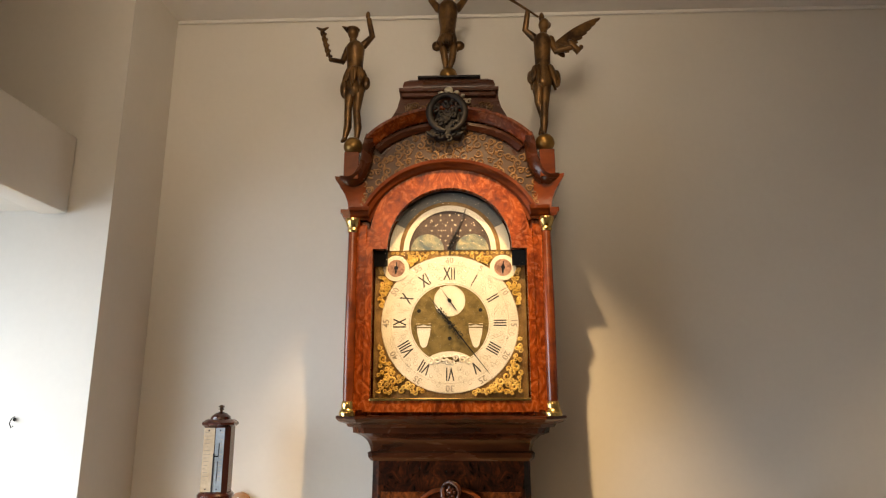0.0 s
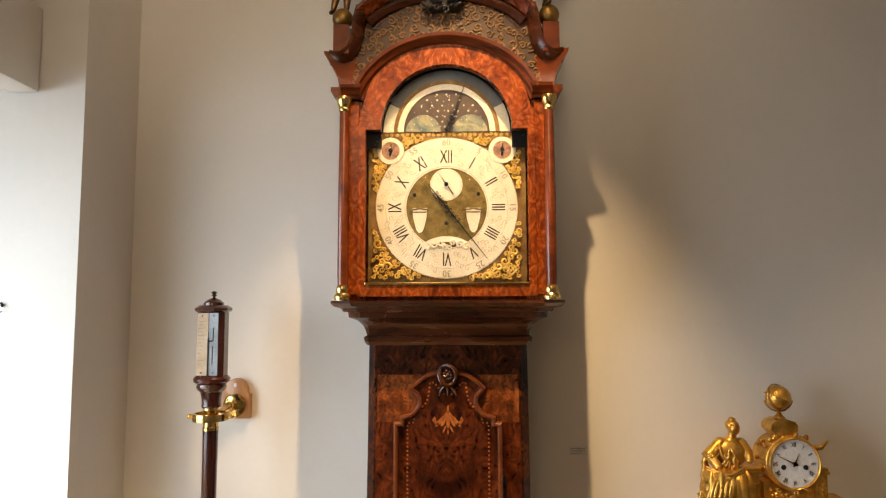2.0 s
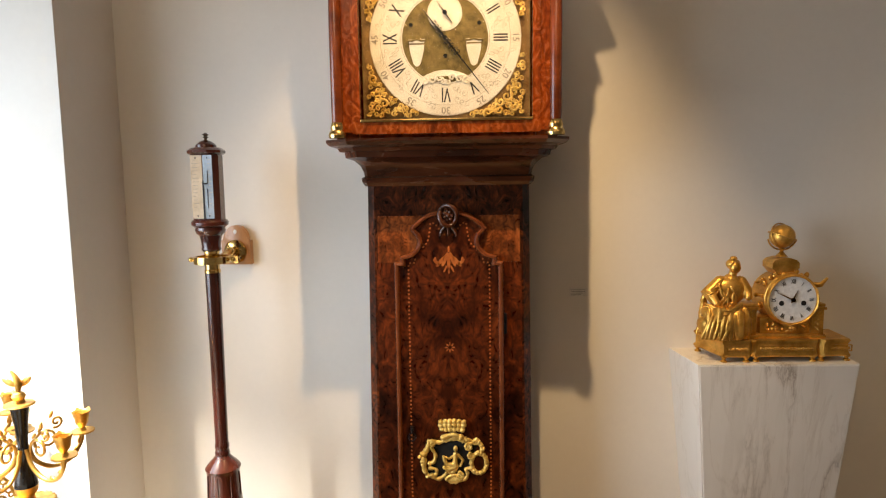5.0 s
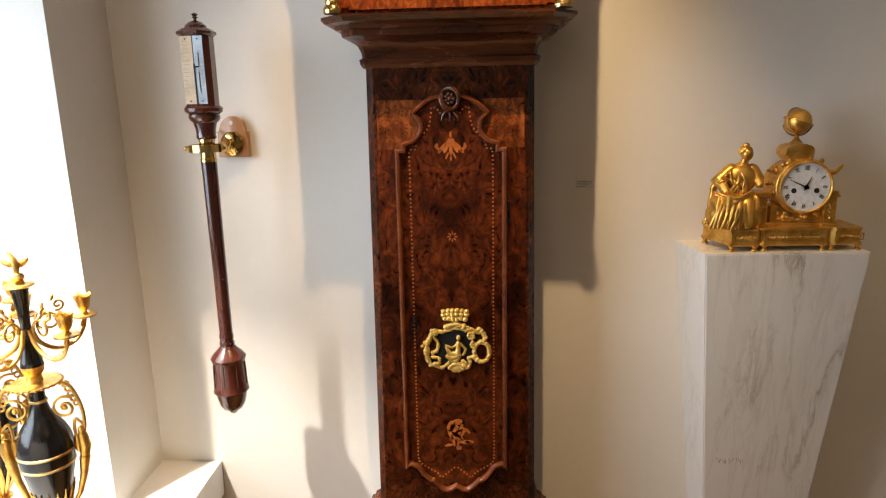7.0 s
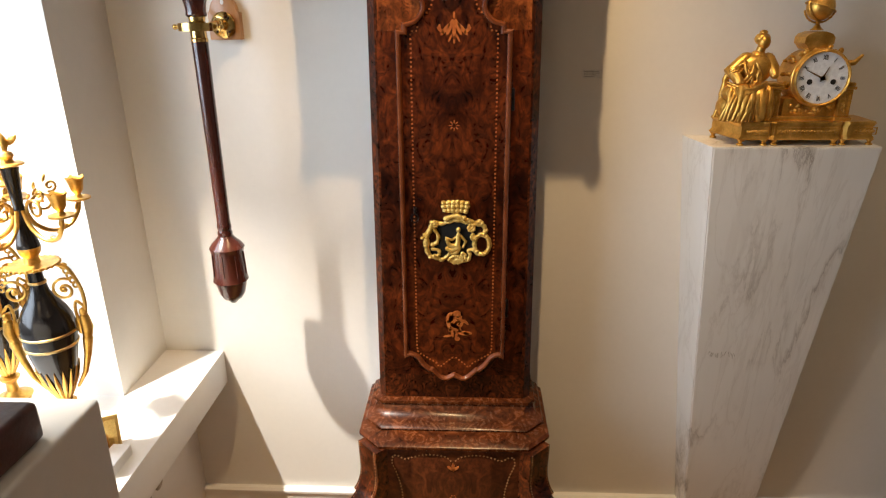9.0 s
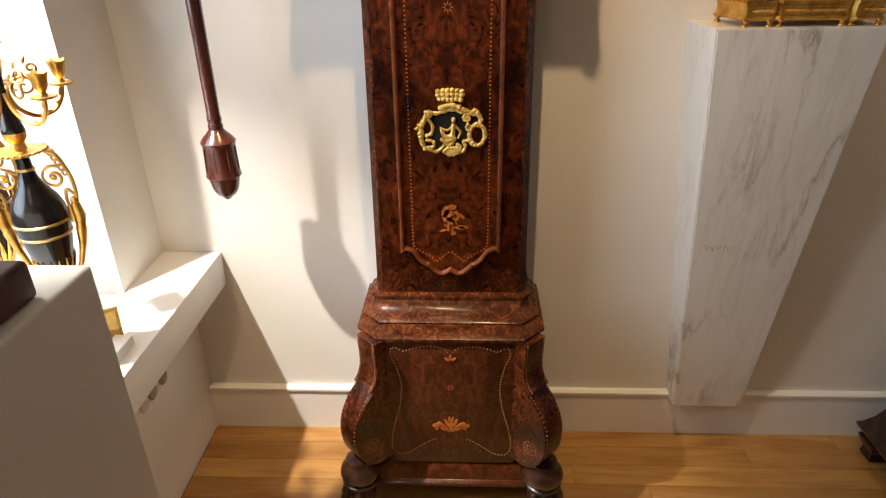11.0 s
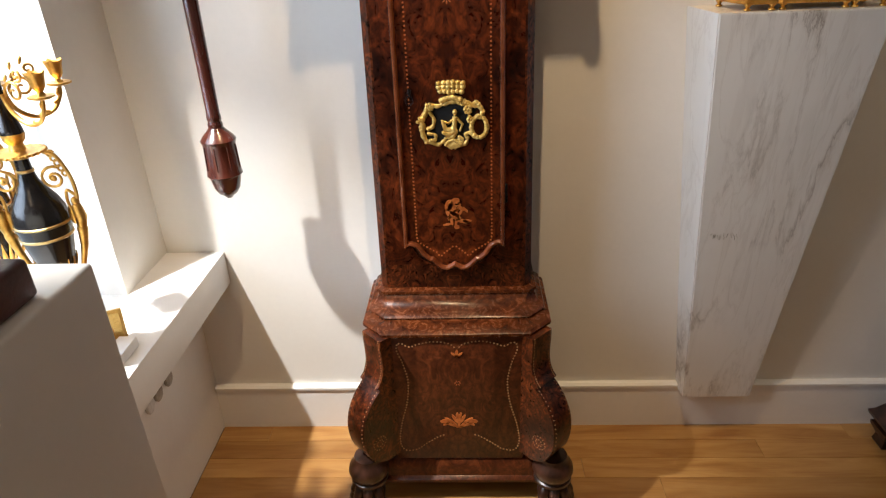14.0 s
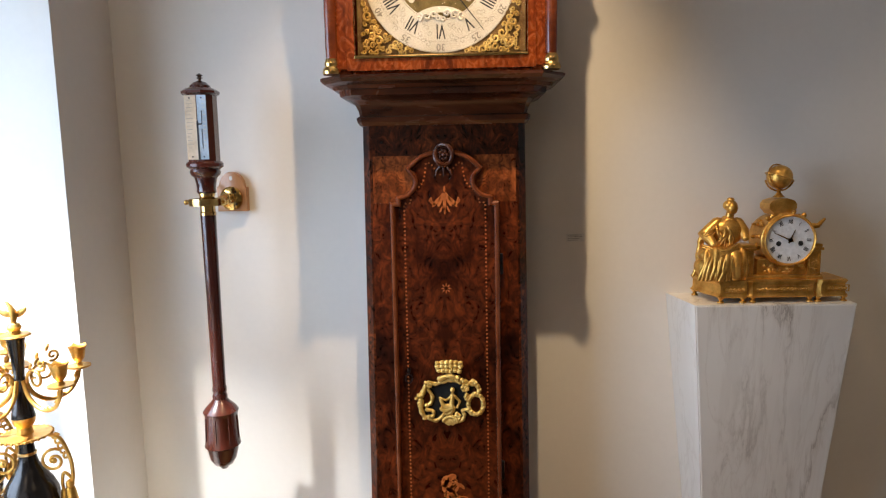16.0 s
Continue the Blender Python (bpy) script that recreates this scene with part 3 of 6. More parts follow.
# trunk
trunk = part("trunk", solid(B(), 0.192, -0.178, 0.016, 0.59, 1.69, 0.181), BURL_DARK, clock, "dark walnut burr trunk with canted corners", 0)
fr = B()
for sd in (-1, 1):
    add_prism(fr, [(CX + sd * 0.122, 1.50), (CX + sd * 0.163, 1.50), (CX + sd * 0.168, 0.74), (CX + sd * 0.124, 0.74)], -0.1795, -0.176)
part("crossbanding", fr, BURL, trunk, smooth=0)
part("upper_veneer", add_prism(B(), mirrored([(0.160, 1.50), (0.159, 1.605), (0.0, 1.605)], CX), -0.1792, -0.176), burl("orange_burl", (0.09, 0.022, 0.006), (0.22, 0.056, 0.012), (0.37, 0.105, 0.023), 9.0, 0.28, 0.7), trunk, "orange walnut burr veneer", 0)
part("lower_veneer", add_prism(B(), mirrored([(0.168, 0.68), (0.166, 0.76), (0.124, 0.76), (0.09, 0.70), (0.06, 0.68)], CX)[::1], -0.1788, -0.176), BURL, trunk, smooth=0)

head = [(0.0, 1.612)] + curve([(0.015, 1.6135), (0.045, 1.606), (0.070, 1.588), (0.081, 1.576)], 4)
head += curve([(0.078, 1.571), (0.066, 1.557), (0.066, 1.537), (0.082, 1.519), (0.104, 1.512)], 4)
head += [(0.104, 1.498), (0.118, 1.498)]
foot = [(0.120, 0.735), (0.112, 0.740)] + curve([(0.108, 0.741), (0.092, 0.733), (0.078, 0.712), (0.062, 0.697)], 4) + curve([(0.056, 0.697), (0.035, 0.676), (0.018, 0.672), (0.0, 0.682)], 4)
outline = head + foot
full = [(CX + x, z) for x, z in outline] + [(CX - x, z) for x, z in outline[::-1] if x > 1e-6]
door = part("trunk_door", add_prism(B(), full, -0.184, -0.170), BURL, clock, "walnut burr trunk door with a shaped top and foot", 0)
part("door_moulding", add_sweep_front(B(), full[::-1], [(-0.005, 0), (-0.005, 0.005), (-0.003, 0.010), (0.0, 0.0125), (0.004, 0.012), (0.007, 0.007), (0.008, 0)], -0.182, True), DOORBEAD, door, "polished walnut moulding round the door")
ring = curve([(0.0, 1.560), (0.012, 1.565), (0.030, 1.588)], 5) + [(0.040, 1.589)] + curve([(0.041, 1.578), (0.047, 1.548), (0.062, 1.530), (0.076, 1.518)], 5) + [(0.076, 1.500), (0.090, 1.499)]
ring += [(0.091, 1.49), (0.092, 0.775)] + curve([(0.092, 0.765), (0.088, 0.745), (0.066, 0.730), (0.045, 0.716), (0.036, 0.705), (0.024, 0.715), (0.0, 0.735)], 5)
for sd in (-1, 1):
    dotted("string_inlay", [(sd * x, z) for x, z in ring], -0.184, door, mat=INLAY)
lily = [(0, -0.1, 0.7, 0.13, 90), (0, -0.75, 0.3, 0.08, 90), (0, 0.9, 0.25, 0.08, 90)]
for s in (-1, 1):
    lily += [(s * 0.3, 0.1, 0.6, 0.16, 90 + s * 22), (s * 0.62, -0.05, 0.55, 0.14, 90 + s * 40), (s * 0.95, -0.12, 0.35, 0.12, s * 40), (s * 1.05, 0.12, 0.18, 0.1, 90), (s * 0.28, -0.65, 0.28, 0.07, 90 + s * 25)]
motif("lily_inlay", lily, -0.184, door, CX, 1.504, 0.029, "orange inlaid lily ornament")
rb = random.Random(4)
bird = [(-0.35, 0.55, 0.42, 0.26, 70), (0.1, 0.85, 0.3, 0.22, 10), (-0.1, 0.2, 0.5, 0.28, 120), (0.05, -0.2, 0.5, 0.2, 140), (0.45, 0.35, 0.3, 0.1, -40), (0.75, 0.2, 0.25, 0.09, -50), (0.5, -0.6, 0.5, 0.15, -12), (0.85, -0.62, 0.3, 0.12, 0), (-0.2, -0.6, 0.35, 0.09, 100), (0.1, -0.75, 0.3, 0.08, 80), (-0.5, -0.85, 0.3, 0.08, 10), (-0.45, 0.05, 0.3, 0.12, 100), (0.4, 0.0, 0.25, 0.1, 60), (0.15, -1.05, 0.18, 0.16, 0)]
bird += [(rb.uniform(-0.5, 0.4), rb.uniform(-0.5, 0.9), 0.16, 0.06, rb.uniform(0, 180)) for _ in range(16)]
motif("bird_inlay", bird, -0.184, door, CX + 0.002, 0.822, 0.036, "orange inlaid bird on a branch")
star = [(0.8 * math.cos(a), 0.8 * math.sin(a), 0.4, 0.12, math.degrees(a)) for a in [i * math.pi / 4 for i in range(8)]]
motif("star_inlay", star, -0.184, door, CX, 1.305, 0.010, "small inlaid star")
lk = B()
add_tube(lk, [(CX - 0.089, -0.186, 1.118), (CX - 0.089, -0.197, 1.112)], 0.004)
add_tube(lk, [(CX - 0.089 + 0.008 * math.cos(a), -0.197, 1.098 + 0.010 * math.sin(a)) for a in [i * math.pi / 8 for i in range(17)]], 0.0016, 6)
add_tube(lk, [(CX - 0.089, -0.197, 1.118), (CX - 0.089, -0.197, 1.108)], 0.0018, 6)
part("key", lk, IRON, door, "small steel key in the lock", 60)
for z in (1.36, 0.87):
    part("hinge", add_lathe(B(), [(0.003, -0.024), (0.0045, -0.022), (0.0045, 0.022), (0.003, 0.024)], CX + 0.125, -0.186, 10, z), IRON, door)

# gilt cartouche with its dark opening
EO = (CX + 0.003, 1.046)


def E(x, z, y=-0.190):
    """A point on the cartouche, in centimetres from its middle."""
    return (EO[0] + x * 0.01, y, EO[1] + z * 0.01)


opening = [(-5.4, 3.0), (-2.8, 3.4), (0, 4.3), (3.2, 3.9), (5.7, 2.8), (4.7, 0.8), (4.3, -2.2), (2.8, -4.6), (0, -5.7), (-3.2, -4.8), (-5.8, -4.0), (-5.1, -1.8), (-4.0, 0.4), (-5.1, 1.9)]
part("escutcheon_glass", add_prism(B(), [(E(x, z)[0], E(x, z)[2]) for x, z in curve(opening + opening[:1], 3)[:-1]], -0.1855, -0.183), VOID, door, "dark opening behind the gilt cartouche", 0)
gm, rg = B(), random.Random(8)


def scroll_rib(pts, r0, r1=None, lift=0.0):
    line = curve([E(x, z, -0.189 - lift) for x, z in pts], 5)
    n = len(line) - 1
    r0, r1 = r0 * 1.25, (r1 or r0) * 1.25
    add_tube(gm, line, [r0 + ((r1 or r0) - r0) * i / n + 0.0007 * math.sin(i * 1.3) for i in range(n + 1)], 8)
    for p, r in ((line[0], r0), (line[-1], (r1 or r0))):
        add_ball(gm, p, r * 1.15, 8, 6)


scroll_rib([(-1.3, 4.5), (-2.9, 3.6), (-4.3, 3.8), (-5.4, 3.0), (-6.0, 1.8), (-6.6, 0.8)], 0.0035, 0.0055)
scroll_rib([(-4.9, 2.3), (-4.0, 0.7), (-4.3, -0.9), (-5.3, -1.5)], 0.003, 0.004)
scroll_rib([(-6.6, -0.6), (-6.6, -2.8), (-5.8, -4.3), (-4.9, -4.5)], 0.005, 0.004)
scroll_rib([(-5.3, -2.5), (-3.9, -2.8), (-3.8, -3.9), (-4.9, -4.2)], 0.003, 0.0035, 0.002)
scroll_rib([(-4.9, -4.4), (-3.4, -5.2), (-2.2, -4.6), (-1.5, -3.8)], 0.0045, 0.003)
scroll_rib([(1.0, -5.6), (2.8, -5.2), (3.4, -3.9), (3.0, -3.0), (4.0, -2.6), (4.9, -3.5), (6.1, -3.7)], 0.0038, 0.0032)
ring_a = [i * math.pi / 7 for i in range(15)]
scroll_rib([(6.1 + 1.75 * math.cos(a), -1.35 + 2.4 * math.sin(a)) for a in ring_a], 0.0042)
scroll_rib([(1.9, 4.5), (3.4, 4.3), (4.9, 3.6), (6.4, 3.2), (6.8, 1.9), (6.4, 1.0)], 0.0035, 0.0045)
for cx_, cz_, r_, a_, t_ in ((3.8, 2.6, 1.0, 60, 1.3), (-4.7, 3.4, 0.9, 200, -1.2), (2.6, 4.2, 0.7, 0, 1.2), (1.6, -4.4, 0.9, 90, -1.3), (4.4, 0.4, 0.8, 120, 1.1)):
    scroll_rib(spiral(cx_, cz_, r_, 0.2, a_, t_, 9), 0.0032, 0.0024, 0.002)
scroll_rib([(-2.1, 4.9), (0, 5.6), (2.0, 5.1)], 0.0048, None, 0.003)
scroll_rib([(-1.5, 4.1), (0, 4.5), (1.8, 4.3)], 0.0040)
for x, z, r in ((-7.0, 0.9, 0.6), (-7.6, 0.2, 0.5), (-6.7, -0.2, 0.6), (-7.1, -0.9, 0.5), (-6.9, -1.7, 0.55), (-6.4, -3.5, 0.55), (-5.9, -4.6, 0.45), (5.6, 4.3, 0.6), (6.1, 3.8, 0.55), (5.0, 4.0, 0.5), (-5.5, 3.9, 0.5), (7.2, 2.2, 0.4), (7.7, -0.5, 0.5), (7.9, -1.9, 0.5), (7.2, -3.2, 0.5), (6.0, 1.3, 0.5), (5.0, -3.0, 0.5)):
    add_ball(gm, E(x, z, -0.191), (r * 0.011, 0.005, r * 0.008), 9, 6, Matrix.Rotation(rg.uniform(0, 3), 4, "Y"))
for k in range(9):
    a = radians(30 + 15 * k)
    scroll_rib([(0.2 + 0.5 * math.cos(a), -6.3 + 0.4 * math.sin(a)), (0.2 + 1.9 * math.cos(a), -6.2 + 2.0 * math.sin(a))], 0.0022, 0.0032, 0.002)
for i in range(6):
    x = -2.6 + 1.04 * i
    for z, r in ((8.9 - abs(x) * 0.08, 0.0068), (7.9, 0.0074), (6.8, 0.0066)):
        add_ball(gm, E(x * (1.0 if z > 7 else 0.9), z + rg.uniform(-0.15, 0.15), -0.193), (r, 0.006, r * rg.uniform(0.75, 1.05)), 9, 7, Matrix.Rotation(rg.uniform(-0.5, 0.5), 4, "Y"))
part("escutcheon", gm, GILT_CAST, door, "cast gilt cartouche of open scrolls under a crown", 70)
fg = B()
for pts, rr in (([(0.7, 0.9), (0.6, -0.4), (0.4, -1.6)], [0.0058, 0.0055, 0.0070]), ([(1.3, 0.6), (2.4, -0.6), (1.8, -2.0)], [0.0036, 0.0034, 0.0028]), ([(0.2, 0.4), (-0.8, -0.3), (-2.2, 0.3)], [0.0036, 0.0030, 0.0026]),
                ([(0.4, -1.7), (-1.4, -1.7), (-2.0, -0.2)], [0.0075, 0.0065, 0.004]), ([(0.5, -2.1), (-1.0, -2.9), (-1.9, -2.4)], [0.0075, 0.0075, 0.005]), ([(0.8, -2.2), (0.2, -3.4), (-0.8, -3.6)], [0.006, 0.006, 0.004])):
    add_limb(fg, [E(x, z) for x, z in pts], rr, 8)
add_ball(fg, E(0.7, 2.2, -0.191), (0.0055, 0.006, 0.0068), 10, 7)
part("relief_ornament", fg, GILT_CAST, door, "small seated gilt relief ornament", 70)
kn = B()
add_tube(kn, [(CX + 0.019 * math.cos(a), -0.196 - 0.004 * math.sin(a * 2), 1.606 + 0.023 * math.sin(a)) for a in [i * math.pi / 10 for i in range(21)]], 0.006, 8)
for i in range(7):
    a = 2 * math.pi * i / 7
    add_ball(kn, (CX + 0.008 * math.cos(a), -0.192, 1.606 + 0.010 * math.sin(a)), (0.006, 0.008, 0.006), 8, 6)
add_ball(kn, (CX, -0.196, 1.606), 0.006, 10, 7)
add_limb(kn, [(CX, -0.190, 1.582), (CX, -0.190, 1.560)], [0.006, 0.002], 8)
for s in (-1, 1):
    add_limb(kn, [(CX + s * 0.004, -0.190, 1.584), (CX + s * 0.016, -0.190, 1.570), (CX + s * 0.018, -0.190, 1.560)], [0.005, 0.004, 0.002], 8)
part("rosette", kn, WALNUT, door, "dark carved oval rosette", 70)

# throat mouldings under the hood
th = B()
add_sweep_plan(th, plan(0.180, -0.178, 0.004), [(-0.02, 1.672), (0.004, 1.672), (0.010, 1.680), (0.012, 1.690), (0.005, 1.694), (0.007, 1.704), (0.013, 1.717), (0.025, 1.728), (0.044, 1.735), (0.046, 1.747), (0.056, 1.748), (0.060, 1.755), (0.076, 1.760), (0.083, 1.767), (0.083, 1.773), (-0.02, 1.773)])
part("throat_moulding", th, WALNUT, clock, "coved walnut moulding below the hood", 25)

# hood carcase and front frame with its arched opening
part("hood_body", add_box(B(), CX - 0.222, CX + 0.222, -0.165, -0.03, 1.772, 2.245), BURL_RED, clock, smooth=0)
for sd in (-1, 1):
    part("hood_cheek", add_box(B(), CX + sd * 0.19, CX + sd * 0.234, -0.232, -0.03, 1.772, 2.225, 0.002), BURL_RED, clock, smooth=0)
    xs = CX + sd * 0.2145
    add = B()
    add_box(add, xs - 0.0185, xs + 0.0185, -0.242, -0.228, 1.785, 2.215, 0.002)
    part("hood_stile", add, BURL_RED, clock, "red walnut burr stile", 0)
    col = B()
    add_lathe(col, [(0.0115, 1.805), (0.0125, 1.83), (0.0125, 2.0), (0.0105, 2.195)], CX + sd * 0.2275, -0.252, 18)
    ob = part("column", col, WALNUT_RED, clock, "slim walnut corner column")
    part("column_base", add_lathe(B(), [(0.019, 1.774), (0.020, 1.780), (0.018, 1.786), (0.0145, 1.790), (0.0155, 1.796), (0.0125, 1.806)], CX + sd * 0.2275, -0.252, 18), BRASS, ob, "polished brass column base")
    part("capital", add_lathe(B(), [(0.0115, 2.193), (0.0135, 2.198), (0.012, 2.203), (0.016, 2.211), (0.0185, 2.220), (0.0185, 2.226)], CX + sd * 0.2275, -0.252, 18), BRASS, ob, "polished brass capital")
ZA = 2.157
inner = [(-0.181, 1.812), (-0.181, 2.155), (-0.147, 2.155)] + [(-x, z) for x, z in arc(0, ZA, 0.147, 0, 180, 24)][1:-1] + [(0.147, 2.155), (0.181, 2.155), (0.181, 1.812)]
outer = [(-0.197, 1.782), (-0.197, 2.165), (-0.190, 2.200)] + [(-x, z) for x, z in arc(0, 2.185, 0.188, 8, 172, 24, 0.182)][1:-1] + [(0.190, 2.200), (0.197, 2.165), (0.197, 1.782)]
hd = B()
vo = [[hd.verts.new((CX + x, y, z)) for x, z in outer] for y in (-0.246, -0.226)]
vi = [[hd.verts.new((CX + x, y, z)) for x, z in inner] for y in (-0.246, -0.226)]
n = len(inner)
for k in (0, 1):
    for i in range(n):
        j = (i + 1) % n
        hd.faces.new((vo[k][i], vo[k][j], vi[k][j], vi[k][i]))
for ringv in (vo, vi):
    for i in range(n):
        j = (i + 1) % n
        hd.faces.new((ringv[0][i], ringv[0][j], ringv[1][j], ringv[1][i]))
hdoor = part("hood_door", hd, BURL_RED, clock, "red walnut burr hood door with an arched opening", 0)
sill = B()
add_box(sill, CX - 0.181, CX + 0.181, -0.249, -0.244, 1.806, 1.813, 0.0015)
part("door_bead", sill, BRASS, hdoor, "bright brass bead along the door sill")
# black patches stand in for the door frame's shadow in the upper corners
for sd in (-1, 1):
    hsh = B()
    add_box(hsh, CX + min(sd * 0.148, sd * 0.181), CX + max(sd * 0.148, sd * 0.181), -0.221, -0.217, 2.118, 2.157)
    part("corner_shade", hsh, VOID, hdoor, "dark corner patch drawn in place of the frame's shadow", 0)

# arched cornice with level ends, resting on the capitals
moul = [(0, 0), (0, 0.012), (0.006, 0.014), (0.009, 0.022), (0.017, 0.026), (0.020, 0.033), (0.027, 0.035), (0.027, 0)]
apath = [(CX - 0.236, 2.226), (CX - 0.196, 2.226)] + [(CX - x, z) for x, z in arc(0, 2.178, 0.194, 15, 165, 26, 0.166)] + [(CX + 0.196, 2.226), (CX + 0.236, 2.226)]
part("arch_moulding", add_sweep_front(B(), apath, moul, -0.232), WALNUT_RED, clock, "polished walnut arched moulding", 30)
for sd in (-1, 1):
    rm = B()
    for (u0, u1, z0, z1) in ((0.006, 0.014, 2.226, 2.233), (0.0, 0.020, 2.233, 2.243), (0.0, 0.026, 2.243, 2.253)):
        x0, x1 = CX + sd * 0.22, CX + sd * (0.234 + u1)
        add_box(rm, min(x0, x1), max(x0, x1), -0.248, -0.03, z0, z1)
    part("cornice_return", rm, WALNUT_RED, clock, smooth=0)

# fretted crest board, bell top and upper mouldings
crest = [(0.246, 2.25), (0.246, 2.325), (0.222, 2.335), (0.204, 2.365), (0.197, 2.44), (0.178, 2.458), (0.150, 2.485), (0.130, 2.52), (0.122, 2.552), (0.0, 2.552)]
board = part("crest_board", add_prism(B(), mirrored(arc(0, 2.178, 0.196, 90, 24, 14, 0.170) + crest[0:], CX), -0.228, -0.04), WALNUT, clock, "walnut crest board with a bell-shaped outline", 20)
low = [(-x, z) for x, z in arc(0, 2.178, 0.224, 17, 163, 22, 0.195)]
up = [(0.240, 2.258), (0.240, 2.318), (0.218, 2.330), (0.196, 2.362), (0.188, 2.40)] + arc(0, 2.33, 0.180, 26, 154, 16, 0.135) + [(-0.188, 2.40), (-0.196, 2.362), (-0.218, 2.330), (-0.240, 2.318), (-0.240, 2.258)]
part("fret_backing", add_prism(B(), [(CX + x, z) for x, z in up + low], -0.2305, -0.226), FRET, board, "brown fretwork ground", 0)
fs, rf = B(), random.Random(3)


def inside(x, z, poly):
    c = False
    for (x0, z0), (x1, z1) in zip(poly, poly[1:] + poly[:1]):
        if (z0 > z) != (z1 > z) and x < (x1 - x0) * (z - z0) / (z1 - z0) + x0:
            c = not c
    return c


poly, spots = up + low, []
for _ in range(2600):
    x, z, r = rf.uniform(0.0, 0.24), rf.uniform(2.25, 2.47), rf.uniform(0.008, 0.0135)
    if all(inside(x + r * 0.75 * math.cos(a), z + r * 0.75 * math.sin(a), poly) for a in (0, 1.05, 2.1, 3.14, 4.2, 5.2)) and all((x - p) ** 2 + (z - q) ** 2 > (0.80 * (r + s)) ** 2 for p, q, s in spots):
        spots.append((x, z, r))
for x, z, r in spots:
    a0, tn = rf.uniform(0, 360), rf.choice((-1.3, 1.3))
    for sd in (-1, 1):
        sp = spiral(x, z, r, 0.0015, a0, tn, 16)
        add_tube(fs, [(CX + sd * px, -0.2310, pz) for px, pz in sp], [0.0027 - 0.0010 * q / 16 for q in range(17)], 6)
        lx, lz = sp[4]
        add_ball(fs, (CX + sd * (lx + (lx - x) * 0.35), -0.2310, lz + (lz - z) * 0.35), (0.0055, 0.0018, 0.0028), 7, 5, Matrix.Rotation(-sd * radians(a0 + 40), 4, "Y"))
tagged(part("fretwork", fs, FRETLINE, board, "carved fretwork scrolls", 70), kind="stuff")
top_fret = B()
for k in range(5):
    for sd in (-1, 1):
        x = 0.052 + 0.016 * k if k < 4 else 0.10
        sp = spiral(x, 2.525 - 0.010 * (k % 2), 0.010, 0.002, 90 * k, 1.3 * (1 if k % 2 else -1), 14)
        add_tube(top_fret, [(CX + sd * px, -0.2305, pz) for px, pz in sp], 0.0019, 5)
tagged(part("neck_fretwork", top_fret, FRETLINE, board, "carved scrolls on the neck", 70), kind="stuff")
sc = curve([(0.262, 2.324), (0.240, 2.322), (0.224, 2.330), (0.211, 2.350), (0.203, 2.380), (0.199, 2.412), (0.192, 2.436)], 5)
upm = [(0, 0), (-0.003, 0.012), (0.004, 0.022), (0.010, 0.026), (0.016, 0.036), (0.022, 0.038), (0.022, 0)]
for sd in (-1, 1):
    pth = [(CX + sd * x, z) for x, z in sc]
    part("scroll_moulding", add_sweep_front(B(), pth if sd < 0 else pth[::-1], [(-0.014, 0), (-0.016, 0.008), (-0.013, 0.018), (-0.006, 0.028), (0.003, 0.036), (0.008, 0.038), (0.010, 0.034), (0.010, 0)], -0.228), WALNUT, clock, "dark polished walnut scrolled moulding", 40)
    cp = B()
    rings = []
    for u, z in ((0.0, 2.253), (0.002, 2.272), (0.008, 2.290), (0.018, 2.308), (0.028, 2.322), (0.030, 2.330), (0.0, 2.334)):
        x0, x1 = CX + sd * 0.20, CX + sd * (0.243 + u)
        rings.append([(x0, -0.229, z), (x1, -0.238 - u, z), (x1, -0.04, z), (x0, -0.04, z)])
    part("cornice", loft(cp, rings), WALNUT_RED, clock, "flared walnut cornice", 30)
    part("finial_post", add_box(B(), CX + sd * 0.2355 - 0.018, CX + sd * 0.2355 + 0.018, -0.262, -0.222, 2.325, 2.394, 0.002), WALNUT_RED, clock, smooth=0)
topm = [(CX - x, z) for x, z in arc(0, 2.36, 0.208, 26, 154, 24, 0.126)]
part("upper_arch_moulding", add_sweep_front(B(), topm, upm, -0.228), BURL_RED, clock, "walnut burr arched moulding", 30)
part("inner_arch_cove", add_sweep_front(B(), [(CX - x, z) for x, z in arc(0, 2.355, 0.198, 27, 153, 24, 0.114)], [(-0.012, 0.0), (-0.010, 0.010), (0.0, 0.016), (0.008, 0.014), (0.008, 0)], -0.228), WALNUT, clock, smooth=40)
cap = B()
for w, y, z0, z1 in ((0.118, -0.243, 2.545, 2.556), (0.124, -0.250, 2.556, 2.566)):
    add_box(cap, CX - w, CX + w, y, -0.05, z0, z1, 0.002)
part("bell_cap", cap, WALNUT, clock, smooth=0)
cu = B()
rings = []
for w, z in ((0.112, 2.566), (0.116, 2.576), (0.112, 2.590), (0.098, 2.602), (0.078, 2.607), (0.076, 2.612)):
    d0, d1 = -0.238 + (0.116 - w), -0.06 - (0.116 - w) * 0.5
    rings.append([(CX - w, d0, z), (CX + w, d0, z), (CX + w, d1, z), (CX - w, d1, z)])
part("cushion", loft(cu, rings), WALNUT, clock, "rounded walnut cushion top", 40)
part("top_plate", add_box(B(), CX - 0.080, CX + 0.080, -0.215, -0.08, 2.611, 2.616), BLACKW, clock, smooth=0)

# carved dark cartouche on the crest
ca, rc = B(), random.Random(5)
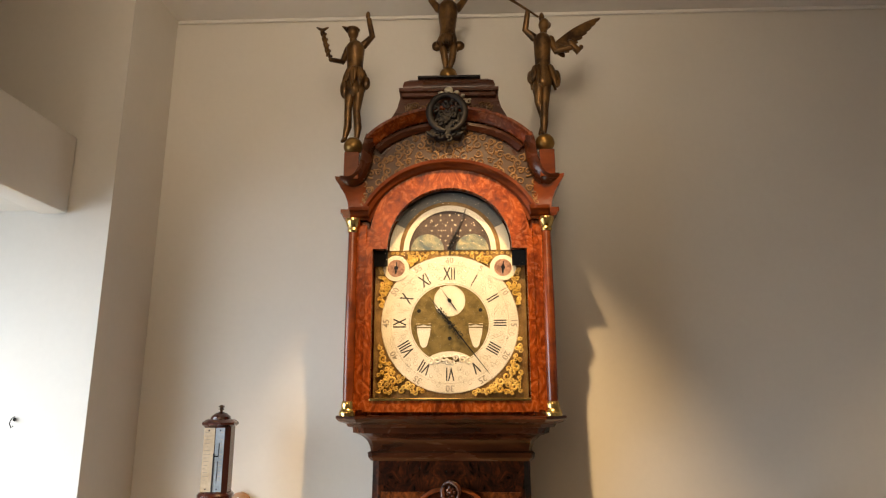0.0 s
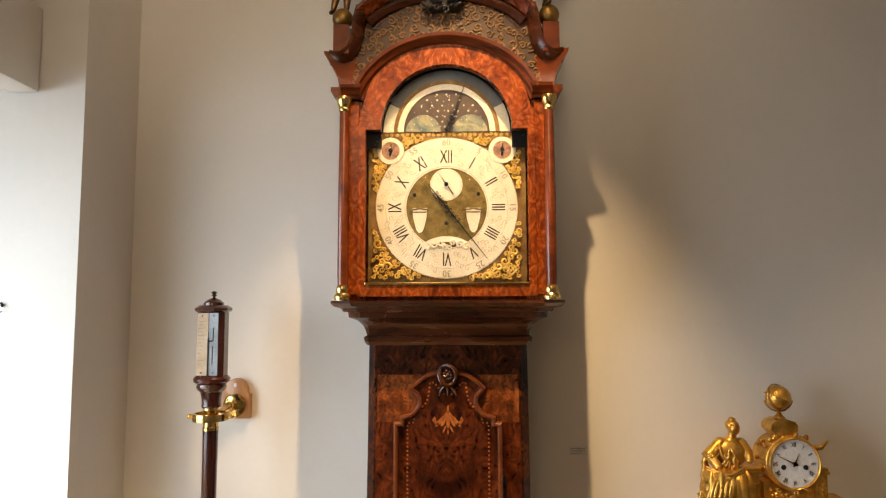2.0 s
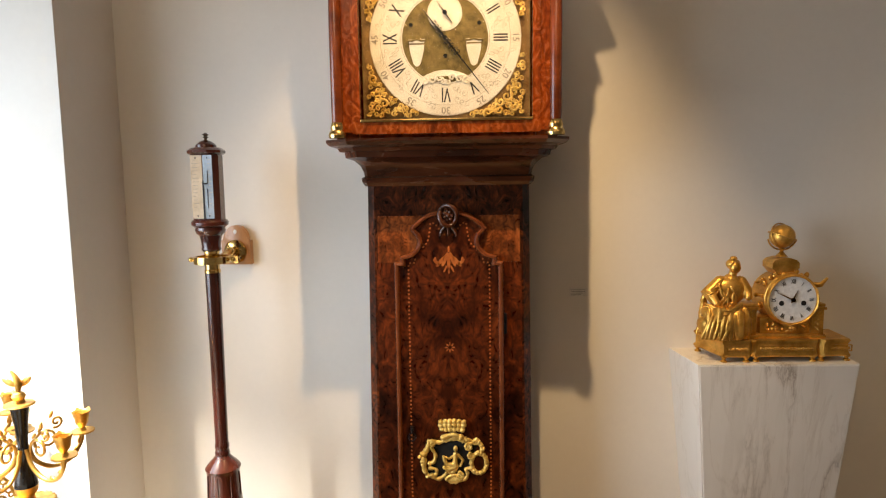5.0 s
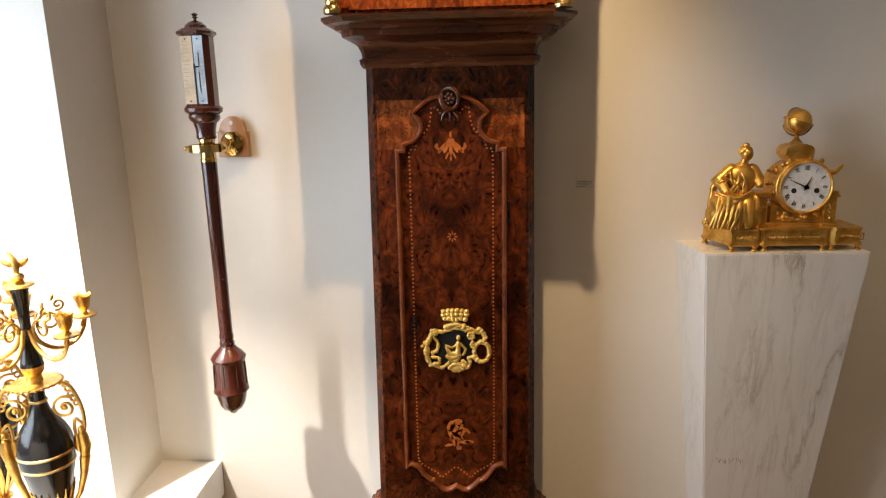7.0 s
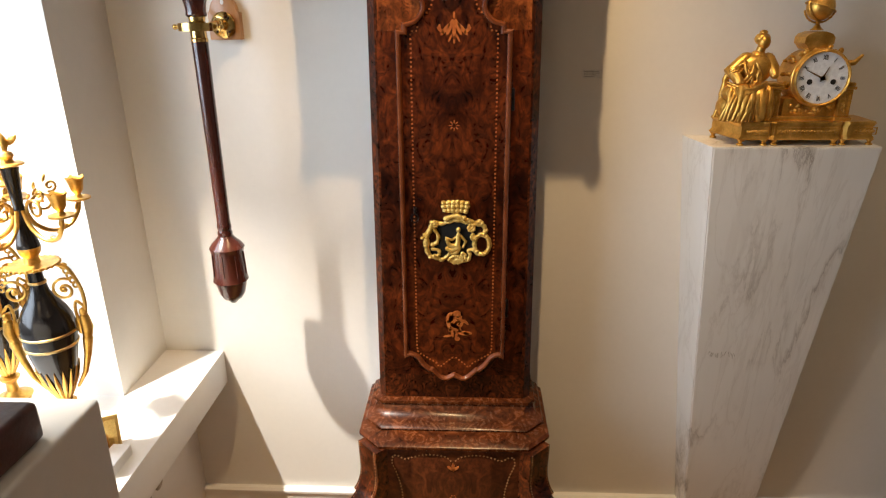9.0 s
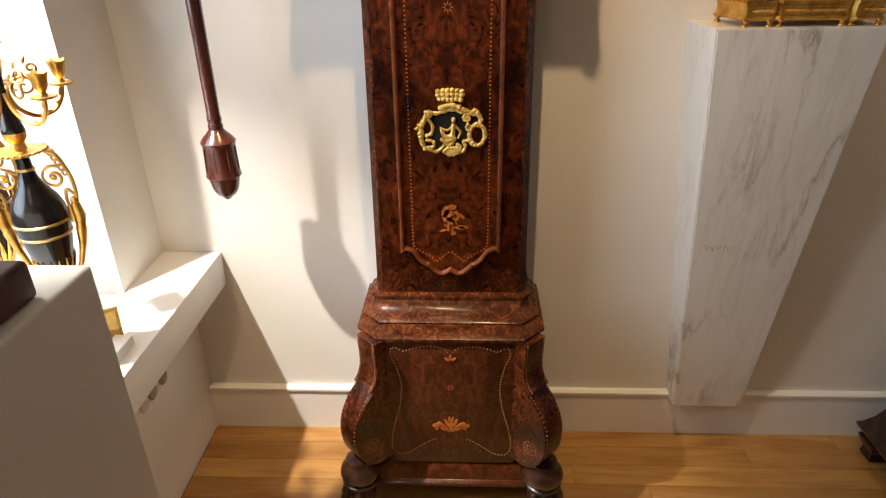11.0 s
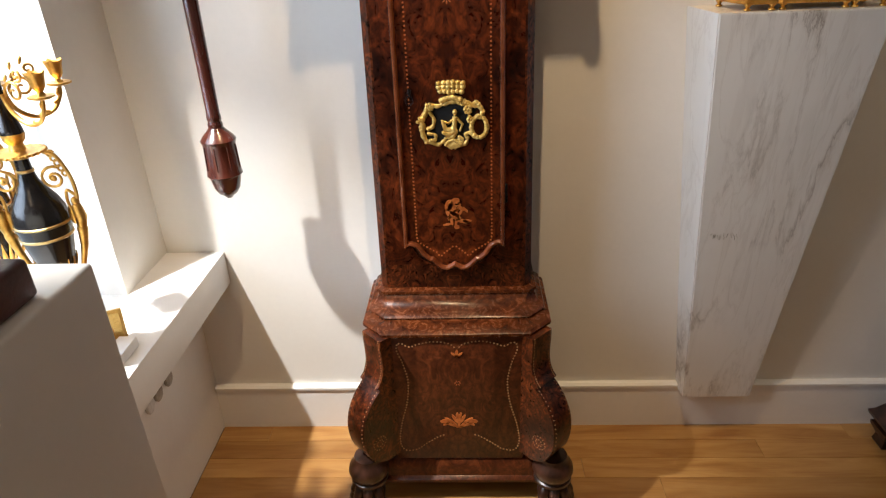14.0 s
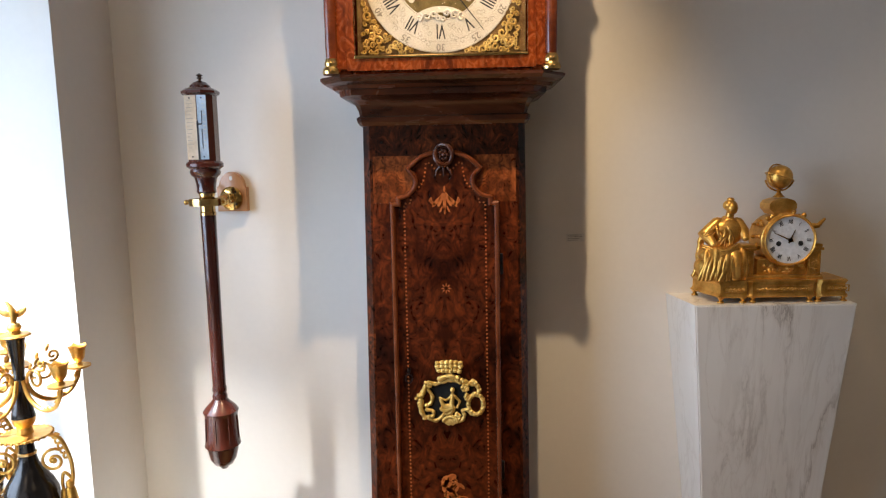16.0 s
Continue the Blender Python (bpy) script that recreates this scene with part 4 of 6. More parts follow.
for side, a0, a1 in ((-1, 70, 265), (1, -80, 110)):
    add_tube(ca, [(CX - 0.004 + 0.043 * math.cos(radians(a0 + (a1 - a0) * i / 14)), -0.264, 2.490 + 0.047 * math.sin(radians(a0 + (a1 - a0) * i / 14))) for i in range(15)], [0.005 + 0.004 * math.sin(math.pi * i / 14) for i in range(15)], 8)
for i in range(26):
    a, rr = rc.uniform(0, 6.28), rc.uniform(0.0, 0.040)
    x, z = CX - 0.003 + rr * math.cos(a), 2.488 + rr * math.sin(a)
    sp = spiral(x, z, rc.uniform(0.006, 0.013), 0.002, rc.uniform(0, 360), rc.choice((-1, 1)) * rc.uniform(0.6, 1.1), 10)
    add_tube(ca, [(px, -0.262 - rc.uniform(0, 0.004), pz) for px, pz in sp], [0.0048 - 0.002 * q / 10 for q in range(11)], 7)
for i in range(18):
    x = rc.uniform(-0.045, 0.042)
    z = 2.455 - rc.uniform(0, 0.04) * (1 - abs(x) / 0.07)
    sp = spiral(CX + x, z, rc.uniform(0.006, 0.011), 0.002, rc.uniform(0, 360), rc.choice((-1, 1)) * 0.8, 9)
    add_tube(ca, [(px, -0.254 - rc.uniform(0, 0.005), pz) for px, pz in sp], [0.0046 - 0.002 * q / 9 for q in range(10)], 7)
add_box(ca, CX - 0.034, CX + 0.030, -0.258, -0.228, 2.43, 2.52, 0.006)
part("cartouche", ca, CARVED, clock, "dark carved wooden cartouche with scrolls", 70)
pal = B()
for x, z, r, t in ((0.0, 2.553, 0.012, 0), (-0.018, 2.545, 0.008, 0), (0.02, 2.547, 0.007, 0), (0.035, 2.538, 0.006, 0), (0.01, 2.540, 0.01, 0)):
    add_ball(pal, (CX + x, -0.256, z), (r, 0.006, r * 0.8), 10, 7)
for s in (0.028, 0.04, 0.05):
    add_tube(pal, [(px, -0.252, pz) for px, pz in spiral(CX + s, 2.525, 0.007, 0.002, 40, 1.1, 10)], 0.002, 6)
part("crest_shell", pal, mottled("pale_carved_bone", (0.42, 0.36, 0.26), (0.6, 0.53, 0.40), 60, 0.4), clock, "pale carved shell above the cartouche", 70)


# bronze statues on balls
def statue(at, limbs, blobs, extra=None):
    bm = B()
    X, Y, Z = at
    part("finial_ball", add_ball(B(), (X, Y, Z), 0.0235, 22, 14), OLDGOLD, clock, "worn gilt ball", 80)
    for pts, rr in limbs:
        add_limb(bm, [(X + x, Y + y, Z + z) for x, y, z in pts], [k * 1.14 for k in rr], 10)
    for (x, y, z), r in blobs:
        add_ball(bm, (X + x, Y + y, Z + z), r, 14, 9)
    if extra:
        extra(bm, X, Y, Z)
    return tagged(part("bronze_statue", bm, BRONZE, None, "", 80), category="statue")


def folds(bm, X, Y, Z, cx, cz, w, h, seed):
    r = random.Random(seed)
    for i in range(16):
        a = r.uniform(0, 6.28)
        x, y = cx + w * math.cos(a), 0.022 * math.sin(a)
        add_limb(bm, [(X + x * 0.8, Y + y * 0.8, Z + cz + h * 0.4), (X + x, Y + y, Z + cz), (X + x * r.uniform(0.9, 1.35), Y + y * 1.1, Z + cz - h * r.uniform(0.3, 0.7))], [0.006, 0.008, 0.003], 7)


def staff(bm, X, Y, Z):
    folds(bm, X, Y, Z, 0.0, 0.185, 0.024, 0.045, 1)
    add_tube(bm, [(X - 0.060, Y - 0.02, Z + 0.222), (X - 0.084, Y - 0.02, Z + 0.312)], 0.0035, 7)
    for s in (0, math.pi):
        add_tube(bm, [(X - 0.064 - 0.020 * k / 20 + 0.006 * math.cos(s + k * 0.75), Y - 0.02 + 0.005 * math.sin(s + k * 0.75), Z + 0.235 + 0.075 * k / 20) for k in range(21)], 0.0026, 6)
    for s in (-1, 1):
        add_limb(bm, [(X - 0.084, Y - 0.02, Z + 0.308), (X - 0.084 + s * 0.014, Y - 0.02, Z + 0.316)], [0.005, 0.002], 7)
    add_limb(bm, [(X - 0.022, Y, Z + 0.320), (X - 0.036, Y - 0.004, Z + 0.328)], [0.008, 0.002], 7)


tagged(statue((CX - 0.2355, -0.242, 2.414), [
    ([(0.008, 0, 0.020), (0.010, 0, 0.05), (0.006, -0.003, 0.092), (0.010, 0, 0.150)], [0.005, 0.0085, 0.008, 0.013]),
    ([(-0.024, 0.006, 0.022), (-0.016, 0.004, 0.055), (-0.015, -0.003, 0.095), (-0.012, 0, 0.150)], [0.005, 0.0085, 0.008, 0.013]),
    ([(-0.026, -0.008, 0.012), (-0.022, 0.006, 0.024)], [0.004, 0.005]),
    ([(-0.001, 0, 0.150), (-0.002, 0, 0.19), (-0.002, 0, 0.225), (-0.002, -0.003, 0.262)], [0.019, 0.0165, 0.018, 0.021]),
    ([(-0.020, 0, 0.264), (-0.034, -0.004, 0.228), (-0.060, -0.02, 0.226)], [0.009, 0.007, 0.005]),
    ([(0.018, 0, 0.275), (0.041, -0.004, 0.298), (0.033, -0.012, 0.340)], [0.009, 0.007, 0.006]),
    ([(-0.007, 0, 0.275), (-0.009, -0.001, 0.295)], [0.008, 0.008])],
    [((-0.009, -0.003, 0.309), (0.014, 0.015, 0.017)), ((-0.010, 0, 0.320), (0.018, 0.017, 0.007)), ((0.030, -0.012, 0.352), (0.006, 0.005, 0.012)), ((-0.026, 0, 0.155), (0.012, 0.012, 0.026)), ((0.028, 0, 0.17), (0.010, 0.01, 0.018))], staff),
    "bronze statue with a winged staff standing on a gilt ball")


def trumpet(bm, X, Y, Z):
    folds(bm, X, Y, Z, 0.002, 0.178, 0.028, 0.05, 2)
    add_tube(bm, [(X - 0.006, Y - 0.02, Z + 0.330), (X - 0.050, Y - 0.03, Z + 0.356), (X - 0.090, Y - 0.04, Z + 0.378), (X - 0.104, Y - 0.043, Z + 0.386)], [0.0025, 0.003, 0.004, 0.010], 10)
    for k in range(9):
        t = k / 8
        tip = Vector((0.060 + 0.096 * t, 0.012, 0.262 + 0.082 * t - 0.045 * (1 - t) * 0.6))
        root = Vector((0.028 + 0.03 * t, 0.010, 0.272 + 0.020 * t))
        add_ball(bm, tuple(Vector((X, Y, Z)) + (root + tip) / 2), ((tip - root).length / 2, 0.004, 0.009), 12, 7, Matrix.Rotation(-math.atan2(tip.z - root.z, tip.x - root.x), 4, "Y"))
    add_limb(bm, [(X + 0.075, Y + 0.01, Z + 0.275), (X + 0.095, Y + 0.01, Z + 0.250), (X + 0.102, Y + 0.01, Z + 0.262)], [0.008, 0.010, 0.006], 8)


tagged(statue((CX + 0.2335, -0.242, 2.416), [
    ([(-0.002, 0, 0.020), (0.000, 0, 0.050), (0.002, -0.003, 0.090), (0.008, 0, 0.165)], [0.005, 0.009, 0.009, 0.014]),
    ([(-0.008, 0.012, 0.030), (0.004, 0.012, 0.060), (-0.012, -0.006, 0.105), (-0.009, 0, 0.165)], [0.005, 0.008, 0.009, 0.014]),
    ([(-0.006, -0.012, 0.022), (-0.002, 0.006, 0.026)], [0.004, 0.005]),
    ([(0.001, 0, 0.160), (0.002, 0, 0.2), (0.002, -0.003, 0.235), (0.003, -0.003, 0.272)], [0.021, 0.0165, 0.018, 0.020]),
    ([(-0.017, 0, 0.285), (-0.039, -0.006, 0.303), (-0.033, -0.02, 0.345)], [0.009, 0.007, 0.006]),
    ([(0.024, 0, 0.279), (0.036, -0.006, 0.242), (0.070, -0.016, 0.246)], [0.009, 0.007, 0.006]),
    ([(0.006, 0, 0.285), (0.008, -0.002, 0.304)], [0.008, 0.008])],
    [((0.009, -0.004, 0.318), (0.014, 0.016, 0.017)), ((0.004, -0.002, 0.340), (0.007, 0.007, 0.014)), ((0.018, 0.004, 0.322), (0.010, 0.010, 0.010)), ((-0.028, 0, 0.175), (0.010, 0.01, 0.018)), ((0.036, 0, 0.17), (0.010, 0.01, 0.024))], trumpet),
    "winged bronze statue blowing a trumpet, standing on a gilt ball")
tagged(statue((CX - 0.003, -0.165, 2.640), [
    ([(-0.008, 0, 0.024), (-0.008, 0, 0.045), (-0.013, -0.004, 0.075), (-0.012, 0, 0.11)], [0.005, 0.008, 0.009, 0.013]),
    ([(0.004, 0, 0.022), (0.010, 0, 0.045), (0.014, -0.004, 0.078), (0.009, 0, 0.11)], [0.005, 0.008, 0.009, 0.013]),
    ([(-0.001, 0, 0.105), (-0.001, 0, 0.135), (-0.001, -0.003, 0.17), (0.0, -0.003, 0.195)], [0.021, 0.018, 0.022, 0.024]),
    ([(-0.026, 0, 0.20), (-0.045, 0, 0.225), (-0.035, 0, 0.262)], [0.010, 0.008, 0.006]),
    ([(0.026, 0, 0.20), (0.045, 0, 0.225), (0.035, 0, 0.262)], [0.010, 0.008, 0.006])],
    [((0.0, -0.006, 0.228), (0.014, 0.016, 0.017)), ((-0.03, 0, 0.088), (0.014, 0.010, 0.014)), ((0.03, 0, 0.088), (0.014, 0.010, 0.013))],
    lambda bm, X, Y, Z: folds(bm, X, Y, Z, 0.0, 0.10, 0.024, 0.03, 6)), "bronze statue standing on a gilt ball on top of the clock")

# ---- dial ----
YD = -0.200
DC = (CX - 0.001, 1.984)
dial = part("dial_plate", add_prism(B(), mirrored([(0.0, 1.812), (0.180, 1.812), (0.180, 2.155), (0.147, 2.156)] + arc(0, ZA, 0.147, 0, 90, 14)[1:], CX), YD, YD + 0.004), PLATE, clock, "gilt dial plate with an arched top", 0)


def disc(name, cx, cz, r0, r1, y, mat, parent, label="", thick=0.002, n=64, a0=0.0, a1=360.0):
    bm = B()
    full_turn = a1 - a0 >= 360
    a = [radians(a0 + (a1 - a0) * i / n) for i in range(n if full_turn else n + 1)]
    if r0 <= 0 and full_turn:
        add_prism(bm, [(cx + r1 * math.cos(t), cz + r1 * math.sin(t)) for t in a], y - thick, y)
    else:
        rings = [[(cx + r * math.cos(t), yy, cz + r * math.sin(t)) for r, yy in ((r0, y), (r0, y - thick), (r1, y - thick), (r1, y))] for t in a]
        if full_turn:
            rings.append(rings[0])
        loft(bm, rings, caps=not full_turn)
        bmesh.ops.remove_doubles(bm, verts=bm.verts, dist=1e-6)
    return part(name, bm, mat, parent, label, 20)


def glyphs(name, text, x, z, size, turn, y, mat, parent, sx=1.0):
    c = bpy.data.curves.new(name, "FONT")
    c.body, c.size, c.align_x, c.align_y, c.extrude, c.resolution_u = text, size, "CENTER", "CENTER", 0.0002, 3
    c.offset = size * 0.012
    c.materials.append(mat)
    ob = new(name, c)
    ob.parent = parent
    ob.matrix_basis = pose(x, y, z, 90, 0, 0) @ pose(0, 0, 0, 0, 0, turn) @ Matrix.Diagonal((sx, 1, 1, 1))
    return ob


cring = disc("chapter_ring", *DC, 0.092, 0.162, YD - 0.0002, SILVER, dial, "silvered chapter ring with black numerals", 0.0025)
disc("dial_centre", *DC, 0, 0.0925, YD - 0.0002, MATT, dial, "matted gilt dial centre", 0.0012)
for r in (0.0945, 0.1605, 0.1390):
    disc("engraved_line", *DC, r, r + 0.0006, YD - 0.0027, FAINT if r > 0.13 else INK, cring, "", 0.0002, 72)
for i, s in enumerate(("XII", "I", "II", "III", "IIII", "V", "VI", "VII", "VIII", "IX", "X", "XI")):
    a = radians(90 - 30 * i)
    glyphs("numeral", s, DC[0] + 0.1165 * math.cos(a), DC[1] + 0.1165 * math.sin(a), 0.043, -30 * i, YD - 0.003, INK, cring, 0.56)
    glyphs("minute_numeral", str(5 * i if i else 60), DC[0] + 0.1500 * math.cos(a), DC[1] + 0.1500 * math.sin(a), 0.020, -30 * i, YD - 0.003, FAINT, cring)
en, re_ = B(), random.Random(12)
for i in range(12):
    a = radians(75 - 30 * i)
    for k in range(6):
        sp = spiral(DC[0] + (0.106 + 0.008 * k) * math.cos(a + 0.07 * (k % 3 - 1)), DC[1] + (0.106 + 0.008 * k) * math.sin(a + 0.07 * (k % 3 - 1)), 0.007, 0.001, re_.uniform(0, 360), re_.choice((-1, 1)), 10)
        add_tube(en, [(x, YD - 0.0027, z) for x, z in sp], 0.0006, 4)
tagged(part("engraving", en, FAINT, cring, "fine engraved scrolls between the numerals", 0), kind="stuff")
seconds = disc("seconds_dial", DC[0], 2.037, 0, 0.037, YD - 0.0014, SILVER, dial, "silvered seconds dial", 0.0016, 40)
tk = B()
for i in range(60):
    a = radians(6 * i)
    add_tube(tk, [(DC[0] + r * math.cos(a), YD - 0.0031, 2.037 + r * math.sin(a)) for r in (0.033, 0.036)], 0.0003, 4)
tagged(part("seconds_marks", tk, FAINT, seconds, "", 0), kind="stuff")


def hand(name, x, z, length, tail, angle, w, y, parent, mat=None, fancy=False):
    bm = B()
    d, s = (math.sin(radians(angle)), math.cos(radians(angle))), None
    pt = lambda u, v: (x + d[0] * u + d[1] * v, z + d[1] * u - d[0] * v)
    add_prism(bm, [pt(-tail, w * 0.7), pt(-tail, -w * 0.7), pt(0, -w), pt(length, -w * 0.25), pt(length, w * 0.25), pt(0, w)], y - 0.0008, y)
    if fancy:
        for k in range(4):
            for sg in (-1, 1):
                u = 0.010 + 0.010 * k
                c = pt(u, sg * 0.004)
                add_tube(bm, [(px, y - 0.0008, pz) for px, pz in spiral(c[0], c[1], 0.004, 0.001, angle * sg + 90 * k, sg * 1.0, 8)], 0.0011, 5)
    add_lathe_y(bm, x, z, 0.005, y - 0.003, y)
    return part(name, bm, mat or IRON, parent, "blued steel hand", 0)


def add_lathe_y(bm, x, z, r, y0, y1, n=14):
    return add_prism(bm, [(x + r * math.cos(2 * math.pi * i / n), z + r * math.sin(2 * math.pi * i / n)) for i in range(n)], y0, y1)


hand("hour_hand", *DC, 0.078, 0.0, 322, 0.0022, YD - 0.006, dial, fancy=True)
hand("minute_hand", *DC, 0.150, 0.012, 142, 0.0020, YD - 0.008, dial, fancy=True)
hand("seconds_hand", DC[0], 2.037, 0.030, 0.028, 325, 0.0013, YD - 0.005, dial)
for sd in (-1, 1):
    sh = part("pierced_shield", add_prism(B(), [(DC[0] + sd * 0.061 + x, 1.955 + z) for x, z in ((-0.017, 0.028), (0.017, 0.028), (0.015, 0.005), (0.008, -0.022), (0.003, -0.028), (-0.003, -0.028), (-0.008, -0.022), (-0.015, 0.005))], YD - 0.003, YD - 0.001), SILVER, dial, "silvered shield-shaped plate", 0)
    tp = B()
    add_tube(tp, [(DC[0] + sd * 0.061 + x, YD - 0.003, 1.981 + 0.002 * math.cos(x * 220)) for x in (-0.019, -0.01, 0.0, 0.01, 0.019)], 0.0022, 6)
    add_box(tp, DC[0] + sd * 0.061 - 0.016, DC[0] + sd * 0.061 + 0.016, YD - 0.0035, YD - 0.0028, 1.972, 1.975)
    part("shield_top", tp, MATT, sh, "", 40)
ribbon = [(DC[0] + r * math.sin(radians(t)), 1.868 + r * math.cos(radians(t)) * 0.8 - 0.012) for r, ts in ((0.078, range(-50, 51, 10)), (0.062, range(50, -51, -10))) for t in ts]
part("name_ribbon", add_prism(B(), ribbon, YD - 0.0035, YD - 0.001), SILVER, dial, "silvered curved ribbon plate", 0)
lf = B()
for s in (-1, 1):
    for k, (x, z, r) in enumerate(((0.014, 1.903, 0.008), (0.030, 1.899, 0.009), (0.045, 1.895, 0.008), (0.006, 1.893, 0.006))):
        add_tube(lf, [(px, YD - 0.003, pz) for px, pz in spiral(DC[0] + s * x, z, r, 0.002, 40 * k, s * 1.1, 10)], [0.0032 - 0.0012 * q / 10 for q in range(11)], 6)
part("ribbon_scrolls", lf, SILVER, dial, "silvered scrolls below the ribbon", 60)
for x, z in ((-0.073, 2.013), (0.073, 2.015), (0.0, 1.948)):
    part("winding_hole", add_lathe_y(B(), DC[0] + x, z, 0.0046, YD - 0.0022, YD), VOID, dial, "dark round winding hole", 0)
for sd in (-1, 1):
    sb = disc("corner_dial", DC[0] + sd * 0.128, 2.116, 0, 0.031, YD - 0.003, SILVER, dial, "small silvered corner dial", 0.002, 36)
    disc("corner_dial_face", DC[0] + sd * 0.128, 2.116, 0, 0.021, YD - 0.005, ROSE, sb, "small brownish dial face", 0.0006, 30)
    hand("corner_hand", DC[0] + sd * 0.128, 2.116, 0.016, 0.014, 5, 0.0026, YD - 0.0065, sb)
# spandrels
rs = random.Random(21)
for sx, sz in ((-1, -1), (1, -1), (-1, 1), (1, 1)):
    bm, done = B(), []
    for _ in range(1500):
        big = sz < 0 and rs.random() < 0.4
        x, z, r = rs.uniform(0.01, 0.166), rs.uniform(0.02, 0.162), rs.uniform(0.009, 0.013) if big else rs.uniform(0.0045, 0.007)
        if math.hypot(x, z) < 0.1635 + r * 0.8 or (sz > 0 and math.hypot(x - 0.128, z - 0.132) < 0.032 + r * 0.7) or x + r > 0.172 or z + r > 0.168:
            continue
        if any(math.hypot(x - p, z - q) < 0.72 * (r + k) for p, q, k in done):
            continue
        done.append((x, z, r))
        sp = spiral(DC[0] + sx * x, 1.984 + sz * z, r, 0.0015, rs.uniform(0, 360), rs.choice((-1.25, 1.25)), 12)
        add_tube(bm, [(px, YD - 0.003 - 0.003 * rs.random(), pz) for px, pz in sp], [(0.0034 if big else 0.0022) - 0.0010 * q / 12 for q in range(13)], 6)
    tagged(part("spandrel", bm, GILT_CAST, dial, "cast gilt corner ornament of scrolls", 60), kind="stuff")
# arch with the moon disc
AZ = 2.160
# shadow under the arched door frame, painted as a grey band
disc("arch_shade", CX, AZ, 0.121, 0.146, YD - 0.0005, ARCH_SHADE, dial, "grey arched band with the door frame's shadow painted in", 0.001, 40, 0, 180)
disc("arch_outer_ring", CX, AZ, 0.112, 0.122, YD - 0.0012, PLATE, dial, "engraved gilt arched band", 0.0015, 40, 0, 180)
for sd in (0, 1):
    disc("arch_corner", CX, AZ, 0.122, 0.146, YD - 0.002, SILVER, dial, "silvered end of the arch", 0.001, 8, 0 + 153 * sd, 27 + 153 * sd)
disc("lunar_ring", CX, AZ, 0.099, 0.112, YD - 0.003, SILVER, dial, "silvered lunar ring", 0.0015, 40, 0, 180)
moon = part("moon_disc", add_prism(B(), [(CX + x, z) for x, z in arc(0, AZ, 0.0995, 0, 180, 32)], YD - 0.002, YD - 0.001), MOON, dial, "dark moon disc painted with pale stars", 0)
stars = B()
for row, (z, xs) in enumerate(((0.088, (-0.022, 0, 0.022)), (0.075, (-0.045, -0.022, 0.006, 0.030)), (0.062, (-0.058, -0.034, -0.010, 0.014, 0.040, 0.06)), (0.049, (-0.044, -0.02, 0.004, 0.026, 0.05)), (0.036, (-0.022, -0.004, 0.018)), (0.024, (-0.010, 0.008)), (0.012, (-0.004,)))):
    for x in xs:
        add_lathe_y(stars, CX + x, AZ + z, 0.0019, YD - 0.0032, YD - 0.002, 6)
tagged(part("stars", stars, STAR, moon, "pale painted stars", 0), kind="stuff")
for sd in (-1, 1):
    part("painted_hemisphere", add_prism(B(), [(CX + sd * 0.054 + x, z) for x, z in arc(0, AZ, 0.040, 0, 180, 20)], YD - 0.004, YD - 0.002), GLOBE_PAINT, dial, "painted landscape hemisphere", 0)
hand("arch_hand", CX, 2.163, 0.118, 0.0, 22, 0.0024, YD - 0.009, dial, fancy=True)
band = B()
for k in range(24):
    add_tube(band, [(px, YD - 0.0015, pz) for px, pz in spiral(CX - 0.138 + 0.012 * k, 2.1535, 0.0042, 0.001, 90 * k, 1.1, 8)], 0.0012, 5)
part("arch_band", band, GILT_CAST, dial, "narrow engraved gilt band", 60)
gl = part("hood_glass", add_prism(B(), [(CX + x, z) for x, z in inner], -0.2235, -0.2225), GLASS, hdoor, "clear glass of the hood door", 0)
gl.visible_shadow = False


# ---- stick barometer on its wall bracket ----
BX, BY = -0.540, -0.168
baro = thing("stick_barometer", (BX, BY, 0.872), "mahogany marine stick barometer hung from a brass gimbal bracket", "barometer")
hexa = lambda r, z, y0=0.0: [(BX + r * math.cos(math.pi / 8 + i * math.pi / 4), BY + r * math.sin(math.pi / 8 + i * math.pi / 4), z) for i in range(8)]
part("register_box", loft(B(), [hexa(0.034, 1.600), hexa(0.034, 1.752)]), MAHOG, baro, "mahogany box round the scale plates", 0)
lidp = B()
loft(lidp, [hexa(r, z) for r, z in ((0.036, 1.748), (0.041, 1.752), (0.041, 1.757), (0.034, 1.762), (0.030, 1.764))])
add_lathe(lidp, [(0.024, 1.760), (0.022, 1.770), (0.014, 1.777), (0.006, 1.780), (0.004, 1.781)], BX, BY, 18)
lid = part("lid", lidp, MAHOG, baro, "domed mahogany cap")
part("finial", add_lathe(B(), [(0.003, 1.779), (0.003, 1.784), (0.007, 1.787), (0.003, 1.789), (0.0075, 1.793), (0.001, 1.797)], BX, BY, 12), BRONZE, lid, "small dark finial")
yf = BY - 0.034 * math.cos(math.pi / 8)
pl = part("scale_plate", add_box(B(), BX - 0.024, BX + 0.0015, yf - 0.0018, yf, 1.606, 1.746), PAPER, baro, "aged brown scale plate with faint lettering", 0)
pr = part("scale_plate", add_box(B(), BX + 0.0035, BX + 0.024, yf - 0.0018, yf, 1.606, 1.746), STEELP, baro, "silvered scale plate, tinted blue for the window's reflection", 0)
tubeg = B()
add_tube(tubeg, [(BX + 0.0025, yf - 0.003, 1.606), (BX + 0.0025, yf - 0.003, 1.69)], 0.0016, 6)
part("mercury_tube", tubeg, IRON, baro, "thin dark tube between the plates")
ndl = B()
